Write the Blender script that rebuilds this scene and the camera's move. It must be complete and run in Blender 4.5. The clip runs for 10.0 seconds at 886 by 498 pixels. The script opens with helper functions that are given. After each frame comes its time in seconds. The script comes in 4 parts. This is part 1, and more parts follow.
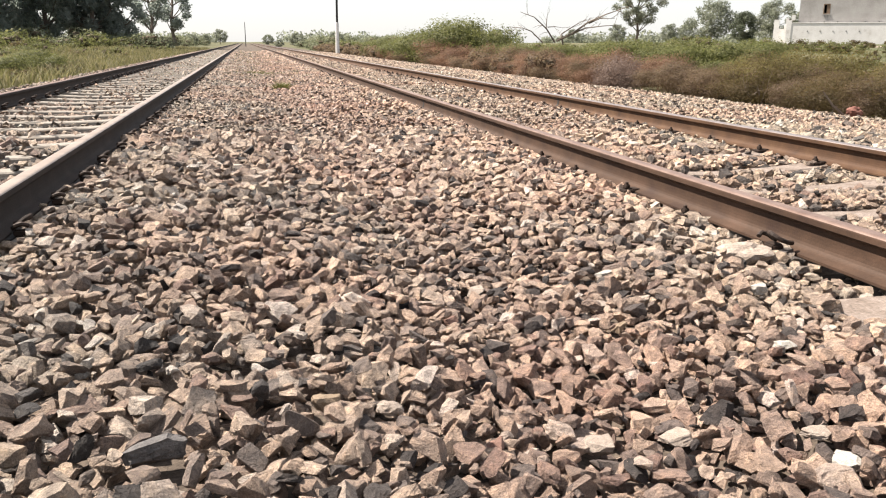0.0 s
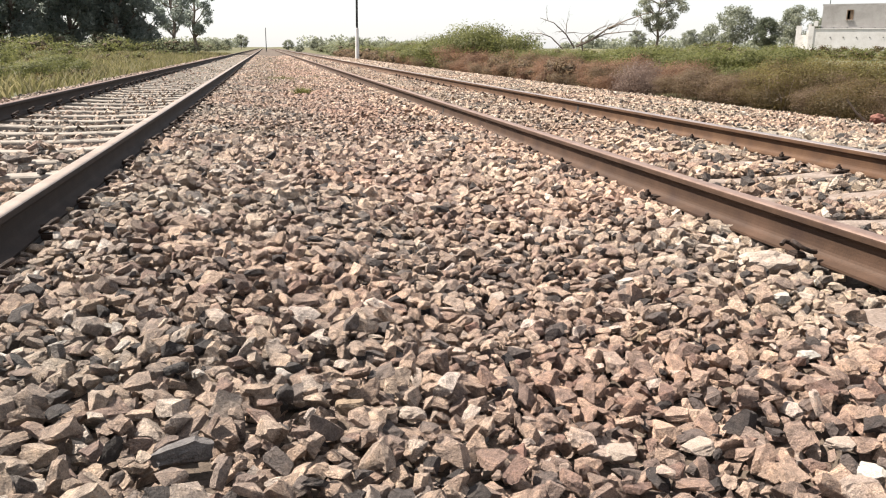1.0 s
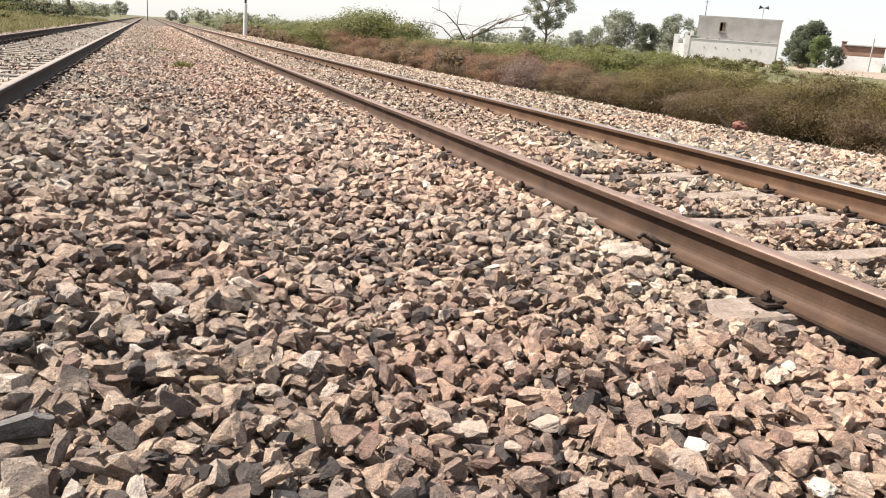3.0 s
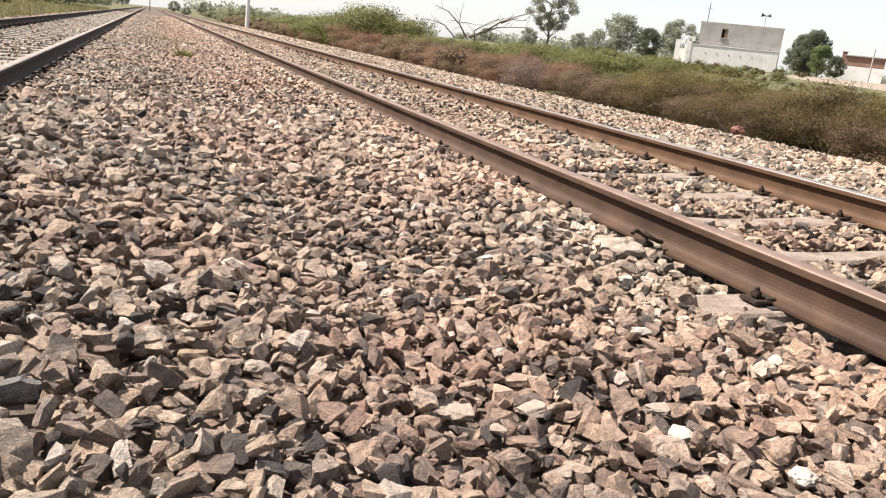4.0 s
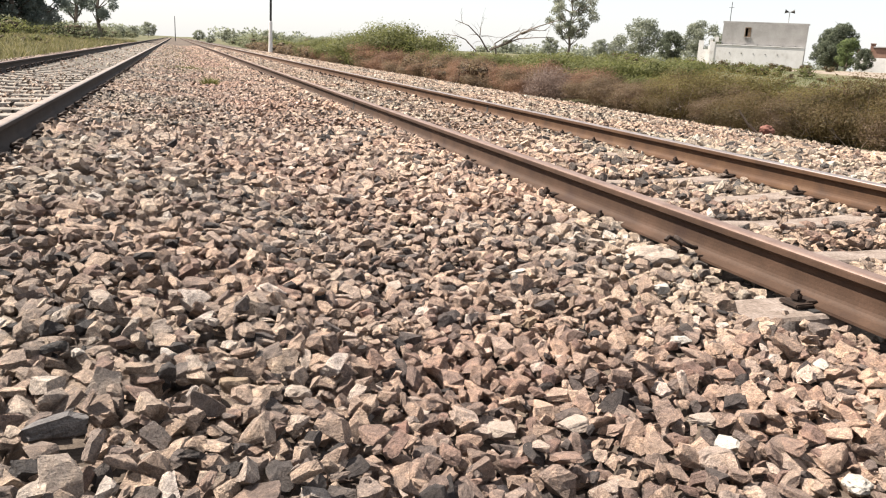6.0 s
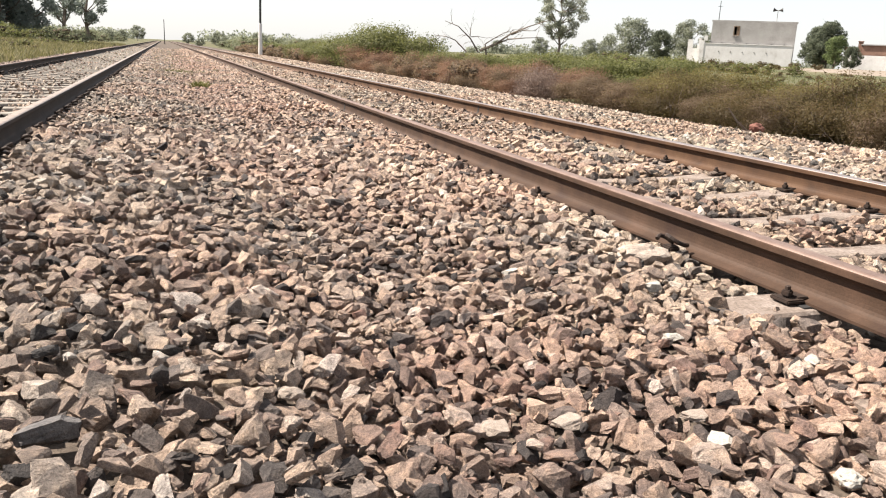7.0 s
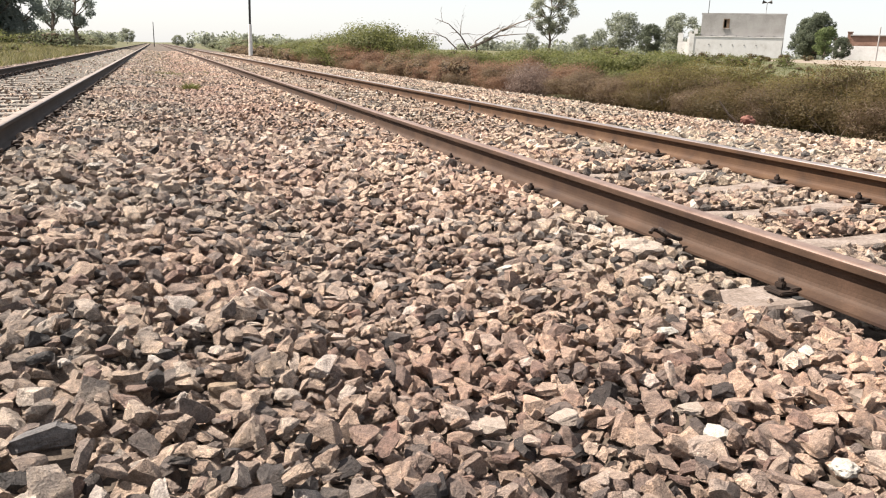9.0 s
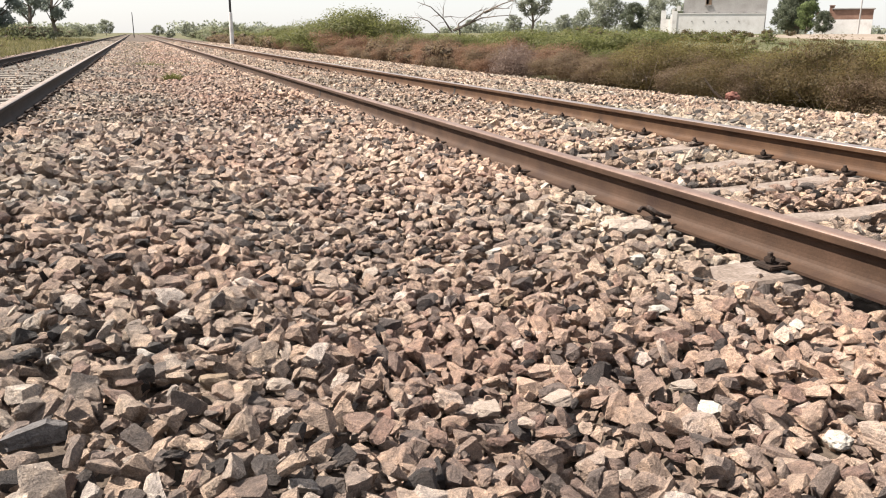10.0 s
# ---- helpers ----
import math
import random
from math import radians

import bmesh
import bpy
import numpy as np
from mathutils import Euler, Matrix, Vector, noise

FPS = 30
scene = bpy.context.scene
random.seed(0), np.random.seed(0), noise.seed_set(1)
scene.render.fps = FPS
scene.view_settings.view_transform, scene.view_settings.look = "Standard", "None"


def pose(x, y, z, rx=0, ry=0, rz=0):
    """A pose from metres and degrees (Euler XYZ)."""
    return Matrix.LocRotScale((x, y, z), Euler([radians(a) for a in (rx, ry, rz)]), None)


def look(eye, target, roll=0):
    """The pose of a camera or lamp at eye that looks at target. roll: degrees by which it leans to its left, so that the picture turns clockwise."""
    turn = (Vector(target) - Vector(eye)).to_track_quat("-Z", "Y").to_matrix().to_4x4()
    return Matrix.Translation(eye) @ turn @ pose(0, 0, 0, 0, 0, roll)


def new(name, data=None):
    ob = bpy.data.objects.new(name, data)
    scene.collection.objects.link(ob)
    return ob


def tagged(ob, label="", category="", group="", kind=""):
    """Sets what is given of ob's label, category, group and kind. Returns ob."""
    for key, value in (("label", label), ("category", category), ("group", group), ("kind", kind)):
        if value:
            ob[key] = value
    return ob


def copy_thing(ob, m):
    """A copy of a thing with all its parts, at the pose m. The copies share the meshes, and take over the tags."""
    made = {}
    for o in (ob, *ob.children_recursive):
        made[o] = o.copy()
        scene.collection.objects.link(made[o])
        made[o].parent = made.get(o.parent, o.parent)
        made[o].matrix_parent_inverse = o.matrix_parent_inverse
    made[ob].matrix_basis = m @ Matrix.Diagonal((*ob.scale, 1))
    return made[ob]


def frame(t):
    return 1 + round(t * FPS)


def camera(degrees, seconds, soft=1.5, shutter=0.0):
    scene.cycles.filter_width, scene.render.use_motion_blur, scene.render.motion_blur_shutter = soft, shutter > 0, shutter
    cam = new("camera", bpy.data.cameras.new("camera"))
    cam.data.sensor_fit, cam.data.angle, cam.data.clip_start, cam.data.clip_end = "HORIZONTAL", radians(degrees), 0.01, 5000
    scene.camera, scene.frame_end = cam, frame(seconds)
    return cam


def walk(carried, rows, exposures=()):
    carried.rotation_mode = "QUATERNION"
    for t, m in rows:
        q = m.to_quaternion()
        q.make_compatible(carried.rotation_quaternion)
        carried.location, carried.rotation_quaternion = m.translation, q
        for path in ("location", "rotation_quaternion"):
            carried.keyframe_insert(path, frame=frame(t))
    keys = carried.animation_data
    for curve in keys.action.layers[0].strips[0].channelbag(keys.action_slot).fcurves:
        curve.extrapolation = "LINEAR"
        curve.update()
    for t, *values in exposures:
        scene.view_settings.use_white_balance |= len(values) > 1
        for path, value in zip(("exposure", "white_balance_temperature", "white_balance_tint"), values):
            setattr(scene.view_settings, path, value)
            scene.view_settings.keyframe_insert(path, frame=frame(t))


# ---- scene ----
cam = camera(59.3, 10.0, soft=1.1)
PATH = [
    (0, (0.158, 0.217, 0.787), (0.623, 2.093, 0.275), 0.3),
    (0.5, (0.142, 0.208, 0.803), (0.543, 2.115, 0.35), -0.2),
    (1, (0.143, 0.21, 0.794), (0.565, 2.101, 0.294), 0.4),
    (1.5, (0.131, 0.204, 0.813), (0.549, 2.11, 0.371), 0.4),
    (1.8, (0.135, 0.202, 0.818), (0.594, 2.069, 0.268), -0.8),
    (2, (0.149, 0.218, 0.812), (0.624, 2.073, 0.234), -2.3),
    (2.2, (0.173, 0.218, 0.821), (0.731, 2.054, 0.257), -2.7),
    (2.5, (0.163, 0.201, 0.812), (0.766, 2.038, 0.299), 2.8),
    (3, (0.183, 0.164, 0.791), (0.884, 1.964, 0.272), 4.5),
    (3.2, (0.178, 0.152, 0.775), (0.915, 1.941, 0.269), 7.4),
    (4.3, (0.193, 0.14, 0.759), (0.869, 1.945, 0.226), 4.5),
    (4.5, (0.19, 0.138, 0.767), (0.845, 1.951, 0.236), 3.4),
    (5, (0.185, 0.146, 0.757), (0.819, 1.963, 0.212), 4.4),
    (5.5, (0.184, 0.149, 0.768), (0.802, 1.987, 0.276), 3.4),
    (6.8, (0.182, 0.146, 0.769), (0.849, 1.965, 0.272), 2.7),
    (7, (0.183, 0.145, 0.767), (0.839, 1.969, 0.277), 2.6),
    (7.5, (0.186, 0.138, 0.771), (0.843, 1.964, 0.288), 2.1),
    (8, (0.184, 0.136, 0.774), (0.817, 1.974, 0.302), 2.0),
    (8.5, (0.187, 0.138, 0.771), (0.825, 1.972, 0.291), 1.8),
    (9, (0.185, 0.144, 0.769), (0.854, 1.962, 0.274), 1.6),
    (9.5, (0.188, 0.154, 0.766), (0.874, 1.959, 0.245), 0.4),
    (10, (0.188, 0.155, 0.765), (0.881, 1.954, 0.232), 0.2),
]
walk(cam, [(t, look(eye, target, roll)) for t, eye, target, roll in PATH], exposures=((0, 1.58), (1.5, 1.60), (3, 1.56), (4.5, 1.54), (5.5, 1.57), (8.5, 1.57), (9.5, 1.51), (10, 1.51)))

# ---------------------------------------------------------------- light
SUN_AZ, SUN_EL = radians(62), radians(53)      # to the left of +y, above the horizon
world = bpy.data.worlds.new("hazy_sky")
scene.world = world
world.use_nodes = True
wn, wl = world.node_tree.nodes, world.node_tree.links
sky = wn.new("ShaderNodeTexSky")
sky.sky_type, sky.sun_disc = "NISHITA", False
sky.sun_elevation, sky.sun_rotation = SUN_EL, -SUN_AZ
sky.air_density, sky.dust_density, sky.ozone_density = 1.0, 1.0, 1.5
wn["Background"].inputs["Strength"].default_value = 0.050
haze = wn.new("ShaderNodeMix")                 # an even white haze over the whole sky
haze.data_type = "RGBA"
haze.inputs[0].default_value, haze.inputs[7].default_value = 0.62, (8.2, 8.1, 8.2, 1)
wl.new(sky.outputs[0], haze.inputs[6])
wl.new(haze.outputs[2], wn["Background"].inputs["Color"])
sun = new("sun", bpy.data.lights.new("sun", "SUN"))
sun.data.energy, sun.data.angle, sun.data.color = 5.0, radians(0.6), (1.0, 0.91, 0.81)
sun.matrix_world = look((-math.sin(SUN_AZ) * math.cos(SUN_EL), math.cos(SUN_AZ) * math.cos(SUN_EL), math.sin(SUN_EL)), (0, 0, 0))


# ---------------------------------------------------------------- materials
def material(name, roughness=0.8, metallic=0.0, specular=0.4):
    m = bpy.data.materials.new(name)
    m.use_nodes = True
    b = m.node_tree.nodes["Principled BSDF"]
    b.inputs["Roughness"].default_value, b.inputs["Metallic"].default_value = roughness, metallic
    b.inputs["Specular IOR Level"].default_value = specular
    return m, m.node_tree.nodes, m.node_tree.links, b


def noise_tex(n, l, scale, detail=4.0, rough=0.6, coord=None):
    t = n.new("ShaderNodeTexNoise")
    t.inputs["Scale"].default_value, t.inputs["Detail"].default_value, t.inputs["Roughness"].default_value = scale, detail, rough
    if coord:
        l.new(coord, t.inputs["Vector"])
    return t


def ramp(n, l, fac, stops, constant=False):
    r = n.new("ShaderNodeValToRGB")
    e = r.color_ramp.elements
    while len(e) < len(stops):
        e.new(0.5)
    for slot, (p, c) in zip(e, stops):
        slot.position, slot.color = p, (*c, 1)
    if constant:
        r.color_ramp.interpolation = "CONSTANT"
    l.new(fac, r.inputs[0])
    return r.outputs[0]


def mix(n, l, fac, a, b, mode="MIX"):
    m = n.new("ShaderNodeMix")
    m.data_type, m.blend_type = "RGBA", mode
    for socket, v in ((m.inputs[0], fac), (m.inputs[6], a), (m.inputs[7], b)):
        if isinstance(v, (int, float)):
            socket.default_value = v
        elif isinstance(v, tuple):
            socket.default_value = (*v, 1)
        else:
            l.new(v, socket)
    return m.outputs[2]


def bump(n, l, b, height, strength, distance):
    k = n.new("ShaderNodeBump")
    k.inputs["Strength"].default_value, k.inputs["Distance"].default_value = strength, distance
    l.new(height, k.inputs["Height"])
    l.new(k.outputs[0], b.inputs["Normal"])


def mottled(name, stops, scale, grain, roughness=0.8, metallic=0.0, relief=0.003, specular=0.4, amount=0.35):
    """A surface with stains at one scale and grain at another."""
    m, n, l, b = material(name, roughness, metallic, specular)
    co = n.new("ShaderNodeTexCoord").outputs["Object"]
    a, g = noise_tex(n, l, scale, 5, 0.62, co), noise_tex(n, l, grain, 3, 0.7, co)
    c = ramp(n, l, a.outputs[0], stops)
    grit = ramp(n, l, g.outputs[0], ((0.3, (0.55, 0.55, 0.55)), (0.7, (1.3, 1.3, 1.3))))
    l.new(mix(n, l, amount, c, mix(n, l, 1.0, c, grit, "MULTIPLY")), b.inputs["Base Color"])
    bump(n, l, b, g.outputs[0], 0.6, relief)
    return m


STONE_STOPS = (
    (0.00, (0.038, 0.036, 0.036)), (0.05, (0.085, 0.078, 0.076)), (0.11, (0.160, 0.141, 0.130)), (0.18, (0.260, 0.208, 0.170)),
    (0.30, (0.425, 0.344, 0.276)), (0.42, (0.205, 0.150, 0.130)), (0.54, (0.455, 0.372, 0.300)), (0.66, (0.218, 0.177, 0.155)),
    (0.77, (0.480, 0.405, 0.334)), (0.88, (0.170, 0.135, 0.119)), (0.965, (0.452, 0.402, 0.352)), (0.996, (0.490, 0.462, 0.430)))


def stone_material(name, single, stops=STONE_STOPS):
    """Crushed rock: a colour for each stone, patches where one kind of rock is common, veins and grit."""
    m, n, l, b = material(name, 0.82, 0.0, 0.35)
    geo = n.new("ShaderNodeNewGeometry")
    rnd = n.new("ShaderNodeObjectInfo").outputs["Random"] if single else geo.outputs["Random Per Island"]
    pos = geo.outputs["Position"]
    c = ramp(n, l, rnd, stops)
    patch = noise_tex(n, l, 0.55, 2, 0.5, pos)
    warm = ramp(n, l, patch.outputs[0], ((0.38, (0.93, 0.96, 0.97)), (0.62, (1.07, 0.97, 0.94))))
    c = mix(n, l, 1.0, c, warm, "MULTIPLY")
    across = n.new("ShaderNodeSeparateXYZ")
    l.new(pos, across.inputs[0])
    strip = n.new("ShaderNodeMath")            # greyer on one shoulder, pinkish between the tracks, lightest towards the brown rail
    strip.operation = "MULTIPLY_ADD"
    l.new(noise_tex(n, l, 2.2, 3, 0.6, pos).outputs[0], strip.inputs[0])
    strip.inputs[1].default_value = 0.9
    l.new(across.outputs[0], strip.inputs[2])
    span = n.new("ShaderNodeMapRange")
    span.inputs["From Min"].default_value, span.inputs["From Max"].default_value = -1.0, 5.0
    l.new(strip.outputs[0], span.inputs["Value"])
    zones = ((0.20, (0.97, 0.97, 0.96)), (0.30, (0.97, 0.96, 0.95)), (0.40, (1.03, 0.95, 0.93)), (0.48, (1.10, 1.02, 0.99)), (0.56, (1.22, 1.15, 1.10)), (0.66, (1.14, 1.10, 1.05)), (1.0, (1.10, 1.09, 1.04)))
    c = mix(n, l, 1.0, c, ramp(n, l, span.outputs[0], zones), "MULTIPLY")
    vein = noise_tex(n, l, 42.0, 8, 0.7, pos)
    grit = noise_tex(n, l, 300.0, 3, 0.7, pos)
    c = mix(n, l, 0.85, c, mix(n, l, 1.0, c, ramp(n, l, vein.outputs[0], ((0.30, (0.50, 0.48, 0.47)), (0.48, (1, 1, 1)), (0.66, (1.72, 1.64, 1.52)))), "MULTIPLY"))
    c = mix(n, l, 0.7, c, mix(n, l, 1.0, c, ramp(n, l, grit.outputs[0], ((0.3, (0.5, 0.5, 0.5)), (0.7, (1.45, 1.43, 1.4)))), "MULTIPLY"))
    l.new(c, b.inputs["Base Color"])
    both = n.new("ShaderNodeMath")
    both.operation = "MULTIPLY_ADD"
    l.new(vein.outputs[0], both.inputs[0])
    both.inputs[1].default_value = 3.5
    l.new(grit.outputs[0], both.inputs[2])
    bump(n, l, b, both.outputs[0], 1.0, 0.011)
    return m


def leaf_material(name, stops, through_light=0.3):
    m, n, l, b = material(name, 0.6, 0.0, 0.25)
    rnd = n.new("ShaderNodeNewGeometry").outputs["Random Per Island"]
    pos = n.new("ShaderNodeNewGeometry").outputs["Position"]
    c = ramp(n, l, rnd, stops)
    c = mix(n, l, 1.0, c, ramp(n, l, noise_tex(n, l, 1.3, 3, 0.6, pos).outputs[0], ((0.3, (0.72, 0.70, 0.7)), (0.7, (1.25, 1.2, 1.1)))), "MULTIPLY")
    l.new(c, b.inputs["Base Color"])
    t = n.new("ShaderNodeBsdfTranslucent")
    l.new(c, t.inputs["Color"])
    s = n.new("ShaderNodeMixShader")
    s.inputs[0].default_value = through_light
    l.new(b.outputs[0], s.inputs[1])
    l.new(t.outputs[0], s.inputs[2])
    l.new(s.outputs[0], n["Material Output"].inputs["Surface"])
    return m


M_STONE = stone_material("crushed_rock", False)
M_STONE_ONE = stone_material("crushed_rock_single", True)
# bed under the stones, coloured dark so the gaps look deeply shaded
M_BED = mottled("gap_shade_ballast_fines", ((0.3, (0.041, 0.032, 0.026)), (0.5, (0.085, 0.067, 0.053)), (0.7, (0.143, 0.112, 0.088))), 14, 90, 0.95, 0, 0.01, 0.2, 0.8)
M_WHITE = mottled("whitewashed_stone", ((0.3, (0.266, 0.235, 0.195)), (0.55, (0.407, 0.383, 0.344))), 5, 24, 0.85, 0, 0.010, 0.3, 0.75)
M_PALE = mottled("pale_limestone", ((0.3, (0.234, 0.187, 0.152)), (0.6, (0.325, 0.272, 0.229))), 5, 24, 0.85, 0, 0.010, 0.3, 0.75)
M_SLATE = mottled("dark_slate", ((0.3, (0.055, 0.051, 0.051)), (0.6, (0.117, 0.107, 0.102))), 5, 24, 0.7, 0, 0.010, 0.3, 0.75)
M_RED = mottled("reddish_brick_stone", ((0.3, (0.163, 0.092, 0.071)), (0.6, (0.231, 0.139, 0.109))), 5, 24, 0.85, 0, 0.010, 0.3, 0.75)
M_OCHRE = mottled("ochre_sandstone", ((0.3, (0.190, 0.139, 0.092)), (0.6, (0.258, 0.194, 0.136))), 5, 24, 0.85, 0, 0.010, 0.3, 0.75)
M_RUST = mottled("rusted_rail_steel", ((0.25, (0.025, 0.011, 0.007)), (0.5, (0.046, 0.024, 0.013)), (0.75, (0.071, 0.038, 0.023))), 5, 120, 0.75, 0.15, 0.0012, 0.4, 0.5)
M_RUST_ORANGE = mottled("orange_rusted_rail_steel", ((0.25, (0.033, 0.017, 0.009)), (0.5, (0.066, 0.032, 0.015)), (0.75, (0.094, 0.051, 0.025))), 5, 120, 0.75, 0.15, 0.0012, 0.4, 0.5)
M_RUST_DARK = mottled("dark_rail_steel", ((0.25, (0.013, 0.008, 0.006)), (0.5, (0.023, 0.015, 0.011)), (0.75, (0.037, 0.024, 0.019))), 5, 120, 0.85, 0.0, 0.0012, 0.4, 0.5)
M_RUN = mottled("worn_running_surface", ((0.3, (0.198, 0.160, 0.147)), (0.6, (0.277, 0.237, 0.224))), 9, 140, 0.40, 0.7, 0.0005, 0.5, 0.4)
M_RUN_DULL = mottled("browned_running_surface", ((0.3, (0.126, 0.078, 0.060)), (0.6, (0.194, 0.132, 0.106))), 9, 140, 0.5, 0.4, 0.0006, 0.5, 0.4)
M_RUN_WARM = mottled("tan_running_surface", ((0.3, (0.242, 0.182, 0.146)), (0.6, (0.351, 0.284, 0.234))), 9, 140, 0.42, 0.5, 0.0005, 0.5, 0.4)
M_CLIP = mottled("dark_rusty_fastening", ((0.3, (0.015, 0.011, 0.009)), (0.65, (0.042, 0.026, 0.019))), 40, 200, 0.7, 0.3, 0.001)
M_RUBBER = mottled("black_rubber", ((0.3, (0.012, 0.012, 0.012)), (0.65, (0.027, 0.025, 0.024))), 40, 200, 0.8, 0, 0.001)
M_CONCRETE = mottled("dusty_sleeper_concrete", ((0.25, (0.101, 0.077, 0.063)), (0.45, (0.167, 0.133, 0.111)), (0.75, (0.261, 0.219, 0.193))), 9, 75, 0.9, 0, 0.006, 0.25, 0.95)
M_CONCRETE_PALE = mottled("pale_sleeper_concrete", ((0.25, (0.153, 0.131, 0.110)), (0.5, (0.209, 0.187, 0.162)), (0.75, (0.261, 0.238, 0.209))), 6, 110, 0.9, 0, 0.002, 0.25, 0.5)
M_GROUND = mottled("dry_grassy_soil", ((0.30, (0.049, 0.056, 0.024)), (0.48, (0.080, 0.080, 0.039)), (0.62, (0.117, 0.104, 0.060)), (0.78, (0.160, 0.134, 0.090))), 0.16, 5, 0.95, 0, 0.03, 0.2, 0.7)
M_SAND = mottled("bare_sandy_soil", ((0.3, (0.175, 0.143, 0.113)), (0.7, (0.234, 0.196, 0.160))), 0.6, 14, 0.95, 0, 0.02, 0.2, 0.5)
M_BARK = mottled("grey_brown_bark", ((0.3, (0.082, 0.065, 0.051)), (0.7, (0.177, 0.143, 0.116))), 4, 40, 0.9, 0, 0.01)
# solid filler added inside shrubs to close see-through gaps
M_INNER = mottled("inner_twig_filler", ((0.3, (0.073, 0.059, 0.041)), (0.7, (0.138, 0.111, 0.077))), 20, 90, 0.95, 0, 0.02, 0.1)
M_TWIG = mottled("bleached_dry_twig", ((0.3, (0.116, 0.085, 0.068)), (0.7, (0.218, 0.177, 0.143))), 6, 60, 0.9, 0, 0.003)
M_PLASTER = mottled("weathered_grey_plaster", ((0.3, (0.255, 0.242, 0.230)), (0.55, (0.340, 0.327, 0.315)), (0.75, (0.391, 0.383, 0.365))), 0.8, 16, 0.9, 0, 0.006, 0.3, 0.4)
M_WHITEWASH = mottled("stained_whitewash", ((0.25, (0.445, 0.420, 0.389)), (0.42, (0.601, 0.586, 0.565)), (0.75, (0.695, 0.684, 0.669))), 1.1, 18, 0.9, 0, 0.006, 0.3, 0.3)
M_BRICK = mottled("red_brown_brickwork", ((0.3, (0.156, 0.088, 0.065)), (0.7, (0.245, 0.150, 0.109))), 2, 22, 0.9, 0, 0.006)
M_STEEL = mottled("dull_dark_steel", ((0.3, (0.034, 0.034, 0.034)), (0.7, (0.068, 0.065, 0.061))), 3, 50, 0.6, 0.5, 0.001)
M_WOOD = mottled("weathered_wood", ((0.3, (0.122, 0.082, 0.054)), (0.7, (0.218, 0.156, 0.109))), 8, 60, 0.8, 0, 0.002)
M_CLOTH = mottled("faded_red_cloth", ((0.3, (0.116, 0.044, 0.033)), (0.7, (0.190, 0.088, 0.065))), 9, 90, 0.9, 0, 0.004)
M_DRY = leaf_material("dry_brown_foliage", ((0.0, (0.103, 0.073, 0.052)), (0.4, (0.160, 0.114, 0.080)), (0.7, (0.129, 0.103, 0.056)), (1.0, (0.194, 0.142, 0.101))), 0.58)
M_MAUVE = leaf_material("grey_brown_dead_twigs", ((0.0, (0.125, 0.090, 0.076)), (0.5, (0.175, 0.130, 0.110)), (1.0, (0.225, 0.172, 0.148))), 0.5)
M_RUSSET = leaf_material("russet_dead_foliage", ((0.0, (0.136, 0.082, 0.055)), (0.5, (0.195, 0.121, 0.083)), (1.0, (0.252, 0.161, 0.112))), 0.58)
M_OLIVE = leaf_material("olive_foliage", ((0.0, (0.075, 0.061, 0.029)), (0.5, (0.101, 0.078, 0.037)), (0.8, (0.119, 0.093, 0.042)), (1.0, (0.116, 0.077, 0.051))), 0.58)
M_GREEN = leaf_material("fresh_green_foliage", ((0.0, (0.087, 0.102, 0.034)), (0.5, (0.120, 0.132, 0.050)), (1.0, (0.153, 0.159, 0.067))), 0.55)
M_LIME = leaf_material("yellow_green_foliage", ((0.0, (0.102, 0.090, 0.033)), (0.5, (0.139, 0.122, 0.045)), (1.0, (0.173, 0.145, 0.061))), 0.58)
# distant tree leaves, base colours paled to stand in for haze
M_TREE = leaf_material("haze_paled_tree_leaves", ((0.0, (0.174, 0.200, 0.157)), (0.5, (0.221, 0.246, 0.196)), (1.0, (0.268, 0.289, 0.225))), 0.62)
M_DARKTREE = leaf_material("haze_paled_roadside_leaves", ((0.0, (0.198, 0.242, 0.231)), (0.5, (0.247, 0.290, 0.271)), (1.0, (0.296, 0.331, 0.300))), 0.8)
M_AIRY = leaf_material("haze_paled_airy_leaves", ((0.0, (0.211, 0.234, 0.191)), (0.5, (0.257, 0.281, 0.230)), (1.0, (0.300, 0.320, 0.261))), 0.65)
M_LEAFY = leaf_material("deep_green_garden_leaves", ((0.0, (0.089, 0.111, 0.079)), (0.5, (0.115, 0.137, 0.097)), (1.0, (0.141, 0.159, 0.115))), 0.6)
M_VIVID = leaf_material("bright_green_garden_leaves", ((0.0, (0.120, 0.164, 0.072)), (0.5, (0.152, 0.196, 0.088)), (1.0, (0.188, 0.228, 0.108))), 0.6)
M_SCRUB = leaf_material("dull_far_scrub", ((0.0, (0.120, 0.140, 0.085)), (0.5, (0.158, 0.178, 0.110)), (1.0, (0.195, 0.210, 0.132))), 0.5)
M_GRASS = leaf_material("dry_yellow_green_grass", ((0.0, (0.095, 0.097, 0.041)), (0.5, (0.160, 0.153, 0.071)), (1.0, (0.238, 0.214, 0.126))), 0.45)
M_TUFT = leaf_material("green_grass_tuft", ((0.0, (0.071, 0.085, 0.024)), (0.6, (0.136, 0.139, 0.041)), (1.0, (0.224, 0.204, 0.082))), 0.3)


# ---------------------------------------------------------------- mesh helpers
rng = np.random.default_rng(7)


